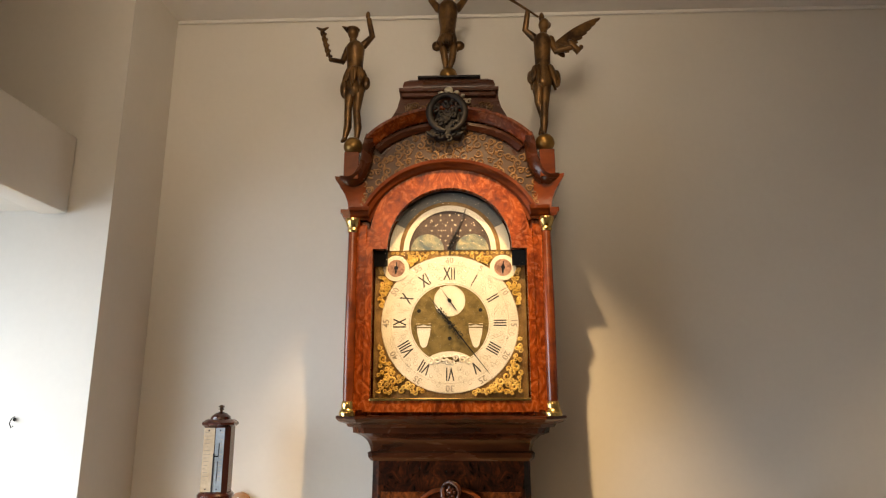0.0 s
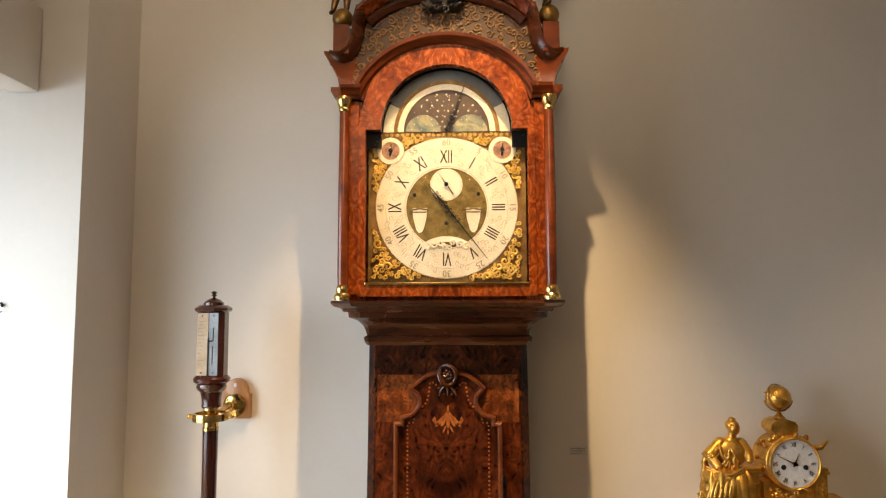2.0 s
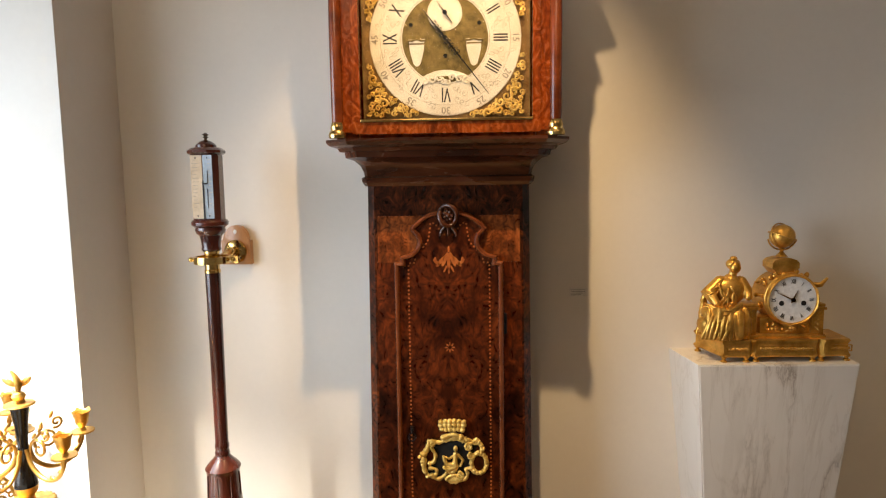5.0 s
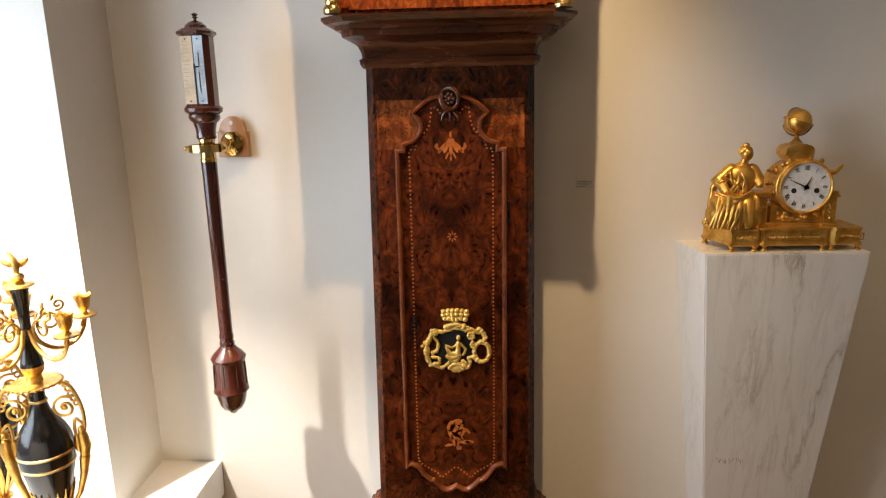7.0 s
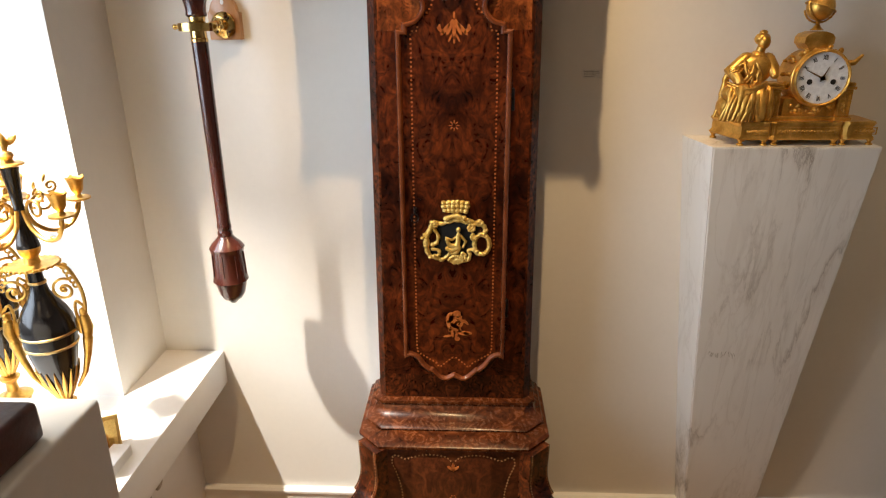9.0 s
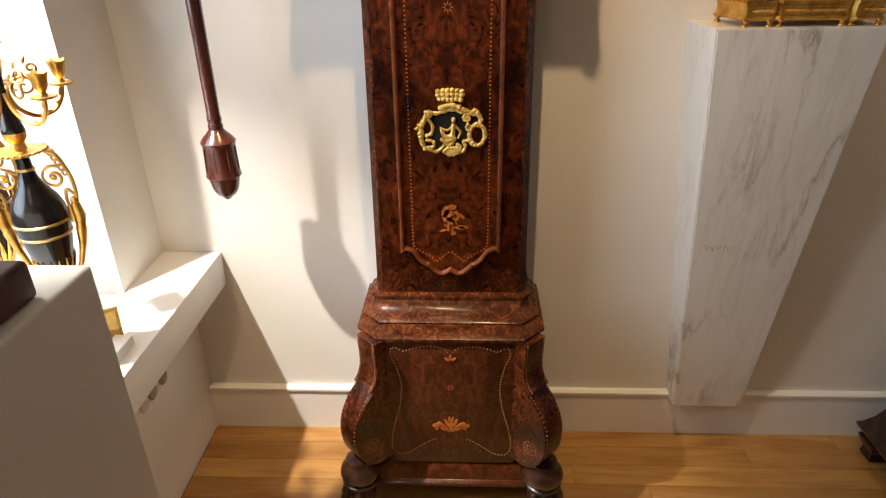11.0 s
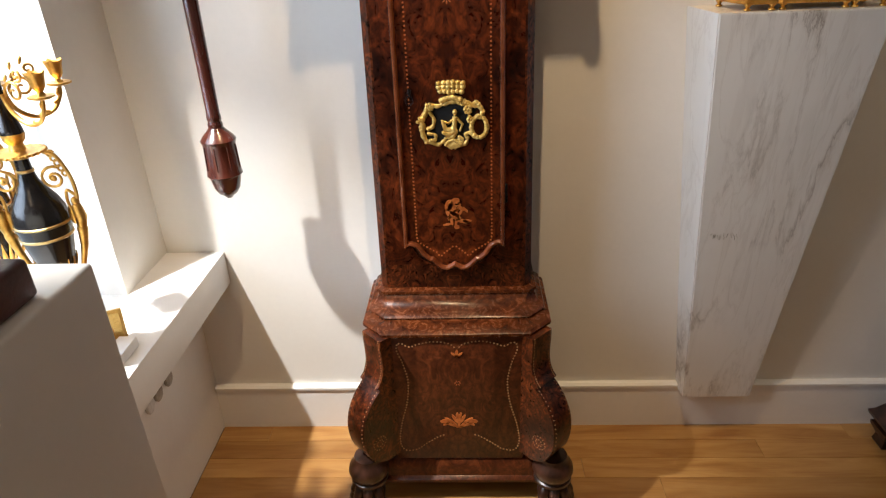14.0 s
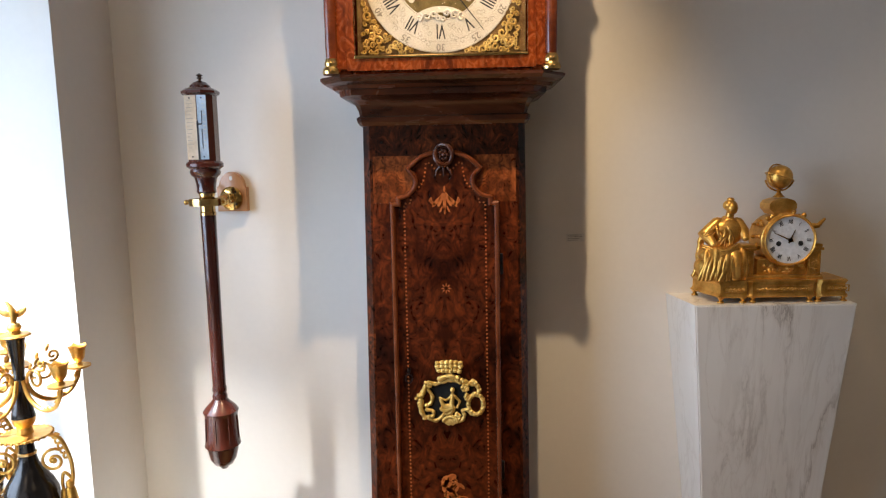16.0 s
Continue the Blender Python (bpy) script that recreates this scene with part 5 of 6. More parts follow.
add_box(ndl, BX + 0.0115, BX + 0.0128, yf - 0.0030, yf - 0.0018, 1.630, 1.672)
add_box(ndl, BX + 0.0125, BX + 0.0138, yf - 0.0030, yf - 0.0018, 1.684, 1.712)
add_box(ndl, BX + 0.002, BX + 0.013, yf - 0.0036, yf - 0.0018, 1.682, 1.6845)
part("vernier", ndl, IRON, pr, "dark vernier bars", 0)
for pp, x0, x1 in ((pl, -0.021, -0.004), (pr, 0.015, 0.022)):
    rr = random.Random(int(x0 * 1000))
    bars = B()
    for k in range(14):
        z = 1.735 - 0.008 * k
        w = (x1 - x0) * rr.uniform(0.4, 1.0)
        add_box(bars, BX + x0, BX + x0 + w, yf - 0.0021, yf - 0.0017, z, z + 0.0012)
    tagged(part("scale_lettering", bars, FAINT, pp, "", 0), kind="stuff")
for x, pp in ((-0.012, pl), (0.014, pr)):
    for z in (1.612, 1.740):
        part("plate_screw", add_lathe_y(B(), BX + x, z, 0.0018, yf - 0.003, yf - 0.0017, 8), IRON, pp, "", 0)
part("turned_neck", add_lathe(B(), [(0.037, 1.602), (0.041, 1.597), (0.040, 1.590), (0.032, 1.584), (0.034, 1.578), (0.031, 1.571), (0.025, 1.566), (0.022, 1.553), (0.0205, 1.540), (0.022, 1.534), (0.019, 1.530)], BX, BY, 22), MAHOG, baro, "turned mahogany neck")
part("collar", add_lathe(B(), [(0.0165, 1.532), (0.0175, 1.528), (0.0165, 1.524), (0.0165, 1.488), (0.018, 1.486), (0.018, 1.480)], BX, BY, 20), BRASS, baro, "brass collar")
part("stem", add_lathe(B(), [(0.0175, 1.484), (0.0172, 1.47), (0.0158, 1.25), (0.0150, 1.075), (0.0165, 1.070), (0.0165, 1.062), (0.015, 1.058), (0.0175, 1.050), (0.016, 1.040)], BX - 0.0, BY, 20), MAHOG, baro, "long tapered mahogany stem")
bulb = part("cistern", add_lathe(B(), [(0.016, 1.044), (0.022, 1.036), (0.034, 1.024), (0.041, 1.014), (0.039, 1.008), (0.0375, 1.002), (0.0395, 0.945), (0.0405, 0.938), (0.042, 0.930), (0.037, 0.926), (0.034, 0.912), (0.030, 0.895), (0.022, 0.882), (0.012, 0.876), (0.008, 0.870), (0.003, 0.867)], BX, BY, 26), MAHOG, baro, "turned mahogany cistern cover")
for k in range(8):
    a = 2 * math.pi * k / 8
    rib = B()
    add_tube(rib, [(BX + 0.0385 * math.cos(a), BY + 0.0385 * math.sin(a), 1.002), (BX + 0.0402 * math.cos(a), BY + 0.0402 * math.sin(a), 0.946)], 0.0011, 5)
    part("bead", rib, MAHOG, bulb)

brk = thing("gimbal_bracket", (-0.537, -0.02, 1.48), "brass gimbal bracket on an arched oak wall plate", "bracket")
QX = -0.537
out = [(0.037, 1.479), (0.037, 1.540)] + [(x, z) for x, z in arc(0, 1.540, 0.031, 0, 90, 8, 0.038)]
part("back_plate", add_prism(B(), mirrored([(0.0, 1.479)] + out, QX), -0.022, -0.001, 0.002), OAKPLATE, brk, "arched light oak wall plate")
ds = B()
loft(ds, [[(QX + r * math.cos(2 * math.pi * i / 28), y, 1.512 + r * 1.05 * math.sin(2 * math.pi * i / 28)) for i in range(28)] for r, y in ((0.028, -0.0225), (0.028, -0.028), (0.024, -0.031), (0.012, -0.033), (0.010, -0.046))])
rose = part("brass_rose", ds, BRASS, brk, "round brass rose")
for a in (45, 135, 225, 315):
    sc_ = B()
    add_ball(sc_, (QX + 0.020 * math.cos(radians(a)), -0.031, 1.512 + 0.021 * math.sin(radians(a))), 0.0028, 8, 6)
    part("screw", sc_, IRON, rose)
part("keyhole", add_prism(B(), [(QX + 0.004 * math.cos(i * math.pi / 5), 1.562 + 0.006 * math.sin(i * math.pi / 5)) for i in range(10)], -0.0228, -0.0215), CARD, brk, "pale keyhole slot", 0)
am = B()
add_tube(am, [(QX, -0.040, 1.514), (QX, -0.075, 1.516), (QX - 0.002, -0.115, 1.512), (BX, -0.128, 1.510)], [0.009, 0.007, 0.006, 0.008], 10)
add_ball(am, (QX, -0.060, 1.517), 0.011, 12, 8)
part("arm", am, BRASS, brk, "polished brass arm")
gr = B()
loft(gr, [[(BX + r * math.cos(2 * math.pi * i / 32), BY + r * math.sin(2 * math.pi * i / 32), z) for r, z in ((0.034, 1.502), (0.040, 1.502), (0.0405, 1.510), (0.040, 1.518), (0.034, 1.518))] for i in range(33)], caps=False)
part("gimbal_ring", gr, BRASS, brk, "brass gimbal ring")
for sx in (-1, 1):
    add = B()
    add_tube(add, [(BX + sx * 0.016, BY, 1.510), (BX + sx * 0.046, BY, 1.510)], [0.004, 0.0045], 8)
    add_ball(add, (BX + sx * 0.049, BY, 1.510), 0.006, 10, 7)
    part("pivot", add, BRASS, brk)

# ---- marble wall pedestal ----
ped = B()
tr, br = [(0.556, -0.0005), (0.575, -0.156), (0.940, -0.156), (0.957, -0.0005)], [(0.667, -0.0005), (0.673, -0.060), (0.868, -0.060), (0.876, -0.0005)]
loft(ped, [[(x, y, 0.147) for x, y in br], [(x, y, 1.252) for x, y in tr]])
bmesh.ops.bevel(ped, geom=[e for e in ped.edges if all(v.co.y < -0.03 for v in e.verts)], offset=0.003, segments=2, affect="EDGES")
pedestal = part("wall_pedestal", ped, MARBLE, None, "white grey-veined marble pedestal tapering down the wall", 30)
tagged(pedestal, category="pedestal")
mk, rm_ = B(), random.Random(2)
for k in range(13):
    x = 0.655 + 0.0052 * k + rm_.uniform(-0.002, 0.002)
    z, ln = 0.712 + rm_.uniform(-0.004, 0.006), rm_.uniform(0.005, 0.016)
    yv = lambda zz: -0.060 - 0.096 * (zz - 0.147) / 1.105 - 0.0004
    add_tube(mk, [(x, yv(z), z), (x + rm_.uniform(-0.005, 0.005), yv(z - ln), z - ln)], 0.0006, 4)
tagged(part("scratches", mk, FAINT, pedestal, "short dark scratch marks", 0), kind="stuff")

# ---- gilt mantel clock with a seated statue ----
GZ = 1.252
mc = thing("mantel_clock", (0.78, -0.09, GZ), "gilt bronze mantel clock with seated statue, on the pedestal", "mantel clock")
plan_b = [(0.610, -0.028), (0.636, -0.138), (0.698, -0.138), (0.704, -0.130), (0.712, -0.134), (0.852, -0.134), (0.860, -0.126), (0.870, -0.134), (0.930, -0.126), (0.936, -0.028)]
cxb, cyb = 0.775, -0.085
rings = [[(cxb + (x - cxb) * k, cyb + (y - cyb) * k, GZ + z) for x, y in plan_b] for k, z in ((1.0, 0.013), (1.02, 0.016), (1.0, 0.020), (0.985, 0.023), (0.985, 0.042), (1.0, 0.045), (1.015, 0.049), (1.0, 0.053))]
base = part("plinth", loft(B(), rings), GILT, mc, "stepped gilt plinth", 25)
for x0, x1, y in ((0.648, 0.694, -0.1385), (0.722, 0.846, -0.1345), (0.876, 0.930, -0.1315)):
    pn, rp = B(), random.Random(int(x0 * 100))
    n = int((x1 - x0) / 0.009)
    for k in range(n):
        add_tube(pn, [(px, y + 0.0015, pz) for px, pz in spiral(x0 + (k + 0.5) * (x1 - x0) / n, GZ + 0.0325, 0.0042, 0.001, 180 * k, 1.2 if k % 2 else -1.2, 9)], 0.0017, 6)
    add_sweep_front(pn, [(x0 - 0.003, GZ + 0.0255), (x1 + 0.003, GZ + 0.0255), (x1 + 0.003, GZ + 0.0395), (x0 - 0.003, GZ + 0.0395)], [(-0.001, 0), (-0.001, 0.0022), (0.001, 0.0022), (0.001, 0)], y + 0.0025, True)
    tagged(part("frieze_panel", pn, GILT, base, "small gilt scroll frieze", 60), kind="stuff")
for x, y in ((0.616, -0.035), (0.641, -0.132), (0.692, -0.132), (0.716, -0.128), (0.846, -0.128), (0.866, -0.126), (0.927, -0.122), (0.931, -0.035)):
    part("foot", add_lathe(B(), [(0.004, 0.0), (0.0075, 0.001), (0.0075, 0.004), (0.004, 0.006), (0.005, 0.009), (0.008, 0.012), (0.008, 0.014)], x, y, 12, GZ), GILT, mc)
case = B()
add_box(case, 0.718, 0.880, -0.115, -0.045, GZ + 0.052, GZ + 0.062, 0.002)
add_box(case, 0.732, 0.866, -0.108, -0.048, GZ + 0.061, GZ + 0.100, 0.002)
part("case_base", case, GILT, mc, smooth=30)
DX, DZ = 0.797, 1.397
dr = B()
loft(dr, [[(DX + r * math.cos(2 * math.pi * i / 40), y, DZ + r * math.sin(2 * math.pi * i / 40)) for i in range(40)] for r, y in ((0.050, -0.035), (0.058, -0.040), (0.058, -0.105), (0.062, -0.110), (0.062, -0.117), (0.058, -0.122))])
drum = part("drum_case", dr, GILT, mc, "round gilt drum case")
bz = B()
loft(bz, [[(DX + r * math.cos(2 * math.pi * i / 48), y, DZ + r * math.sin(2 * math.pi * i / 48)) for r, y in ((0.0540, -0.121), (0.0545, -0.127), (0.0565, -0.129), (0.0595, -0.127), (0.0615, -0.121))] for i in range(49)], caps=False)
part("bezel", bz, GILT, drum, "polished gilt bezel")
face = disc("enamel_dial", DX, DZ, 0, 0.0550, -0.1215, ENAMEL, mc, "white enamel dial with black numerals", 0.002, 48)
for i, s in enumerate(("XII", "I", "II", "III", "IIII", "V", "VI", "VII", "VIII", "IX", "X", "XI")):
    a = radians(90 - 30 * i)
    glyphs("numeral", s, DX + 0.0425 * math.cos(a), DZ + 0.0425 * math.sin(a), 0.0145, -30 * i, -0.1240, INK, face, 0.6)
for sx in (-1, 1):
    w = B()
    add_lathe_y(w, DX + sx * 0.025, DZ - 0.008, 0.0058, -0.1245, -0.1232, 14)
    part("winding_hole", w, INK, face, "", 0)
for nm, ang, ln in (("minute_hand", 295, 0.040), ("hour_hand", 25, 0.026)):
    hand(nm, DX, DZ, ln, 0.008, ang, 0.0020, -0.1255, face, BRONZE)
gar, rgd = B(), random.Random(9)
for i in range(46):
    a = radians(rgd.uniform(-50, 230))
    rr = 0.060 + rgd.uniform(-0.002, 0.008)
    add_ball(gar, (DX + rr * math.cos(a), rgd.uniform(-0.118, -0.06), DZ + rr * math.sin(a)), (rgd.uniform(0.004, 0.009), 0.005, rgd.uniform(0.003, 0.007)), 8, 6, Matrix.Rotation(rgd.uniform(0, 3), 4, "Y"))
for i in range(22):
    add_ball(gar, (DX + rgd.uniform(-0.05, 0.05), -0.110, GZ + rgd.uniform(0.068, 0.092)), (rgd.uniform(0.004, 0.010), 0.006, rgd.uniform(0.003, 0.007)), 8, 6)
add_limb(gar, [(DX + 0.060, -0.09, DZ + 0.028), (DX + 0.078, -0.095, DZ + 0.030), (DX + 0.090, -0.098, DZ + 0.045)], [0.008, 0.006, 0.003], 8)
part("garland", gar, GILT, drum, "cast gilt leaf garland", 70)
for sx, x in ((-1, 0.706), (1, 0.860)):
    pb = B()
    add_box(pb, x - 0.018, x + 0.018, -0.122, -0.07, GZ + 0.052, GZ + 0.060, 0.0015)
    add_box(pb, x - 0.0145, x + 0.0145, -0.116, -0.072, GZ + 0.060, GZ + 0.120, 0.0015)
    add_box(pb, x - 0.018, x + 0.018, -0.122, -0.07, GZ + 0.120, GZ + 0.127, 0.002)
    add_box(pb, x - 0.016, x + 0.016, -0.120, -0.07, GZ + 0.127, GZ + 0.135, 0.003)
    add_sweep_front(pb, [(x - 0.011, GZ + 0.065), (x + 0.011, GZ + 0.065), (x + 0.011, GZ + 0.115), (x - 0.011, GZ + 0.115)], [(-0.001, 0), (-0.001, 0.0015), (0.001, 0.0015), (0.001, 0)], -0.116, True)
    for k in range(7):
        add_tube(pb, [(px, -0.1168, pz) for px, pz in spiral(x + 0.003 * (-1) ** k, GZ + 0.073 + 0.0058 * k, 0.004, 0.001, 180 * k, 1.1, 8)], 0.0011, 5)
    part("pilaster", pb, GILT, mc, "panelled gilt pilaster", 40)
cpt = B()
loft(cpt, [[(0.788 - w, -0.105, z), (0.788 + w, -0.105, z), (0.788 + w, -0.055, z), (0.788 - w, -0.055, z)] for w, z in ((0.020, 1.455), (0.025, 1.462), (0.031, 1.468), (0.031, 1.480), (0.025, 1.487), (0.010, 1.492))])
part("cap", cpt, GILT, mc, "gilt moulded cap")
gs = B()
add_lathe(gs, [(0.014, 1.494), (0.008, 1.500), (0.004, 1.506), (0.006, 1.512), (0.004, 1.516)], 0.786, -0.085, 14)
add_tube(gs, [(0.786 + 0.033 * math.cos(radians(a)), -0.085, 1.540 + 0.031 * math.sin(radians(a))) for a in range(190, 351, 16)], 0.002, 6)
stand = part("globe_stand", gs, GILT, mc)
part("globe", add_ball(B(), (0.786, -0.085, 1.541), 0.0282, 24, 16), GILT, stand, "gilt globe", 60)
for tilt, rad in ((0, 0.031), (70, 0.0315)):
    hr = B()
    m = Matrix.Translation((0.786, -0.085, 1.541)) @ Matrix.Rotation(radians(tilt), 4, "X") @ Matrix.Rotation(radians(20), 4, "Y")
    add_tube(hr, [tuple(m @ Vector((rad * math.cos(i * math.pi / 16), rad * math.sin(i * math.pi / 16), 0))) for i in range(33)], 0.0018, 6)
    part("armillary_ring", hr, GILT, stand, "thin gilt ring", 60)
fgm = B()
FX, FY, FZ = 0.0, 0.0, 0.0
for pts, rr in (([(0.004, 0.004, 0.060), (0.006, 0.004, 0.090), (0.013, 0.002, 0.118), (0.018, 0, 0.146)], [0.032, 0.027, 0.026, 0.020]),
                ([(0.020, -0.001, 0.150), (0.022, -0.004, 0.172)], [0.010, 0.0095]),
                ([(-0.012, -0.004, 0.070), (-0.022, -0.044, 0.074), (-0.020, -0.048, 0.016)], [0.022, 0.019, 0.014]),
                ([(0.014, -0.004, 0.066), (0.016, -0.046, 0.064), (0.020, -0.050, 0.012)], [0.022, 0.018, 0.013]),
                ([(-0.006, 0, 0.143), (-0.036, -0.006, 0.116), (-0.026, -0.032, 0.092)], [0.018, 0.018, 0.010]),
                ([(0.040, 0, 0.143), (0.051, -0.010, 0.122), (0.050, -0.028, 0.108)], [0.017, 0.015, 0.009])):
    add_limb(fgm, [(FX + x, FY + y, FZ + z) for x, y, z in pts], rr, 12)
add_ball(fgm, (0.024, -0.008, 0.184), (0.0135, 0.015, 0.017), 14, 10)
add_ball(fgm, (0.023, 0.001, 0.191), (0.0170, 0.017, 0.015), 12, 8)
add_ball(fgm, (0.024, 0.002, 0.206), (0.009, 0.009, 0.006), 10, 7)
add_ball(fgm, (-0.008, 0.002, 0.030), (0.050, 0.042, 0.040), 18, 12)
add_ball(fgm, (-0.012, -0.018, 0.066), (0.046, 0.036, 0.024), 18, 12)
add_ball(fgm, (0.014, -0.003, 0.122), (0.040, 0.027, 0.038), 16, 10)
rd = random.Random(14)
# cloth hanging from the knees, swags across the lap, folds over the arm
for k in range(34):
    x0 = rd.uniform(-0.046, 0.044)
    x1 = x0 * 1.1 + rd.uniform(-0.022, 0.012)
    y0 = -0.056 + 0.016 * abs(x0) / 0.04
    r = rd.uniform(0.0025, 0.0075)
    add_limb(fgm, curve([(x0 * 0.85, -0.030, 0.086), (x0, y0, 0.070), ((x0 + x1) / 2 + rd.uniform(-0.006, 0.006), y0 - 0.006, 0.038), (x1, y0 - 0.002, 0.004)], 3), [r * q for q in (0.5, 0.7, 0.9, 1, 1, 1.05, 1.1, 1.1, 1, 0.7)], 7)
for k in range(9):
    z0, dip = 0.092 - 0.007 * k, rd.uniform(0.008, 0.020)
    add_limb(fgm, curve([(-0.050 + 0.002 * k, -0.026, z0), (-0.014, -0.058, z0 - dip), (0.030 - 0.001 * k, -0.040, z0 - dip * 0.3 + 0.006)], 4), [rd.uniform(0.6, 1.2) * q for q in (0.003, 0.004, 0.0045, 0.005, 0.005, 0.0045, 0.004, 0.0035, 0.003)], 7)
for k in range(15):
    x0, x1 = rd.uniform(-0.016, 0.040), rd.uniform(-0.022, 0.034)
    z0 = rd.uniform(0.112, 0.150)
    add_limb(fgm, curve([(x0, -0.016, z0), ((x0 + x1) / 2 + rd.uniform(-0.008, 0.008), -0.029, z0 - 0.022), (x1, -0.029, z0 - 0.046)], 3), [0.0015, 0.0025, 0.0035, 0.004, 0.0035, 0.003, 0.0015], 6)
for k in range(14):
    a, t = rd.uniform(0, 6.28), rd.random()
    c = Vector((-0.010, -0.004, 0.138)).lerp(Vector((-0.038, -0.010, 0.112)), t)
    add_limb(fgm, [(c.x + 0.016 * math.cos(a + q), c.y + 0.017 * math.sin(a + q), c.z + 0.008 * q - 0.004) for q in (0, 0.5, 1.0)], [0.002, 0.0038, 0.002], 6)
for k in range(10):
    t = k / 9
    add_limb(fgm, [(-0.012 - 0.026 * t, 0.004, 0.148 - 0.024 * t), (-0.040 - 0.006 * t, 0.002, 0.106 - 0.01 * t), (-0.048 + 0.012 * rd.random(), 0.008, 0.060), (-0.058 + 0.02 * rd.random(), 0.006, 0.005)], [0.004, 0.0065, 0.0065, 0.0045], 7)
bmesh.ops.transform(fgm, matrix=Matrix.Translation((0.651, -0.088, GZ + 0.053)) @ Matrix.Diagonal((0.98, 0.95, 0.90, 1)), verts=fgm.verts)
part("seated_statue", fgm, GILT, mc, "seated gilt statue in draped cloth", 75)

# ---- label card and wall hook ----
card = part("label_card", add_box(B(), 0.304, 0.350, -0.0025, -0.0005, 1.387, 1.407), CARD, None, "small white label card fixed to the wall", 0)
tagged(card, category="label card")
lb, rl = B(), random.Random(6)
for k in range(4):
    add_box(lb, 0.307, 0.307 + rl.uniform(0.02, 0.04), -0.0029, -0.0024, 1.4025 - 0.0042 * k, 1.4040 - 0.0042 * k)
tagged(part("print", lb, GREYTXT, card, "grey lines of print", 0), kind="stuff")
hk = B()
add_tube(hk, [(-0.992, -0.237, 1.772), (-0.992, -0.246, 1.768), (-0.993, -0.250, 1.758), (-0.990, -0.247, 1.748), (-0.988, -0.243, 1.752)], 0.0013, 6)
add_ball(hk, (-0.990, -0.239, 1.766), (0.0035, 0.003, 0.0045), 8, 6)
tagged(part("wall_hook", hk, IRON, None, "small dark metal hook on the white wall"), category="hook")

# ---- candelabra urns on the window ledge ----
VX, VY, VZ = -0.776, -0.500, 0.637
urn = thing("candelabrum", (VX, VY, VZ), "black and gilt urn candelabrum with scrolled arms, on the window ledge", "candelabrum", "pair of candelabra")
part("foot_block", add_box(B(), VX - 0.038, VX + 0.038, VY - 0.038, VY + 0.038, VZ, VZ + 0.035, 0.003), GILT, urn, "square gilt foot block", 30)
part("pedestal_drum", add_lathe(B(), [(0.034, 0.035), (0.036, 0.040), (0.034, 0.044), (0.030, 0.048), (0.030, 0.105), (0.034, 0.110), (0.036, 0.116), (0.022, 0.120), (0.012, 0.130), (0.010, 0.150), (0.018, 0.158), (0.020, 0.163), (0.009, 0.167)], VX, VY, 24, VZ), GILT, urn, "gilt foot")
part("body", add_lathe(B(), [(0.010, 0.172), (0.020, 0.19), (0.034, 0.235), (0.044, 0.285), (0.0485, 0.315), (0.0485, 0.332), (0.046, 0.350), (0.038, 0.370), (0.026, 0.388), (0.0175, 0.405), (0.0135, 0.425), (0.0120, 0.452), (0.013, 0.458)], VX, VY, 36, VZ), BLACKP, urn, "black urn body", 50)
for z, r in ((0.322, 0.049), (0.295, 0.0462), (0.425, 0.0142)):
    bd = B()
    loft(bd, [[(VX + (r + u) * math.cos(2 * math.pi * i / 36), VY + (r + u) * math.sin(2 * math.pi * i / 36), VZ + z + v) for u, v in ((0, -0.003), (0.0016, -0.0016), (0.0016, 0.0016), (0, 0.003), (-0.002, 0))] for i in range(37)], caps=False)
    part("band", bd, GILT_PALE, urn, "narrow gilt band")
lv = B()
for k in range(16):
    a = 2 * math.pi * k / 16
    rows = []
    for r, z, w in ((0.009, 0.166, 0.002), (0.020, 0.188, 0.0038), (0.031, 0.214, 0.0045), (0.0385, 0.246, 0.0004)):
        c, s = math.cos(a), math.sin(a)
        rows.append([(VX + r * c - w * s * t + 0.002 * c * (1 - abs(t)), VY + r * s + w * c * t + 0.002 * s * (1 - abs(t)), VZ + z) for t in (-1, 0, 1)] + [(VX + (r - 0.002) * c, VY + (r - 0.002) * s, VZ + z)])
    loft(lv, rows)
part("leaf_cup", lv, GILT, urn, "gilt cup of pointed leaves")
part("drip_dish", add_lathe(B(), [(0.012, 0.450), (0.030, 0.453), (0.043, 0.458), (0.044, 0.462), (0.030, 0.461), (0.014, 0.464), (0.012, 0.476), (0.018, 0.484), (0.020, 0.496), (0.015, 0.492)], VX, VY, 30, VZ), GILT, urn, "gilt drip dish with a fluted cup")
bead = B()
for k in range(26):
    a = 2 * math.pi * k / 26
    add_ball(bead, (VX + 0.044 * math.cos(a), VY + 0.044 * math.sin(a), VZ + 0.460), 0.003, 7, 5)
part("beading", bead, GILT, bpy.data.objects["drip_dish"], "", 70)
part("upper_stem", add_lathe(B(), [(0.017, 0.490), (0.020, 0.496), (0.0185, 0.505), (0.012, 0.535), (0.0085, 0.565), (0.010, 0.569), (0.0085, 0.573), (0.011, 0.61), (0.0145, 0.640), (0.016, 0.646)], VX, VY, 22, VZ), BLACKP, urn, "black upper stem", 50)
part("top_dish", add_lathe(B(), [(0.010, 0.645), (0.020, 0.647), (0.026, 0.650), (0.024, 0.653), (0.010, 0.654), (0.009, 0.660), (0.012, 0.666), (0.009, 0.672), (0.003, 0.675)], VX, VY, 22, VZ), GILT, urn, "small gilt top dish")
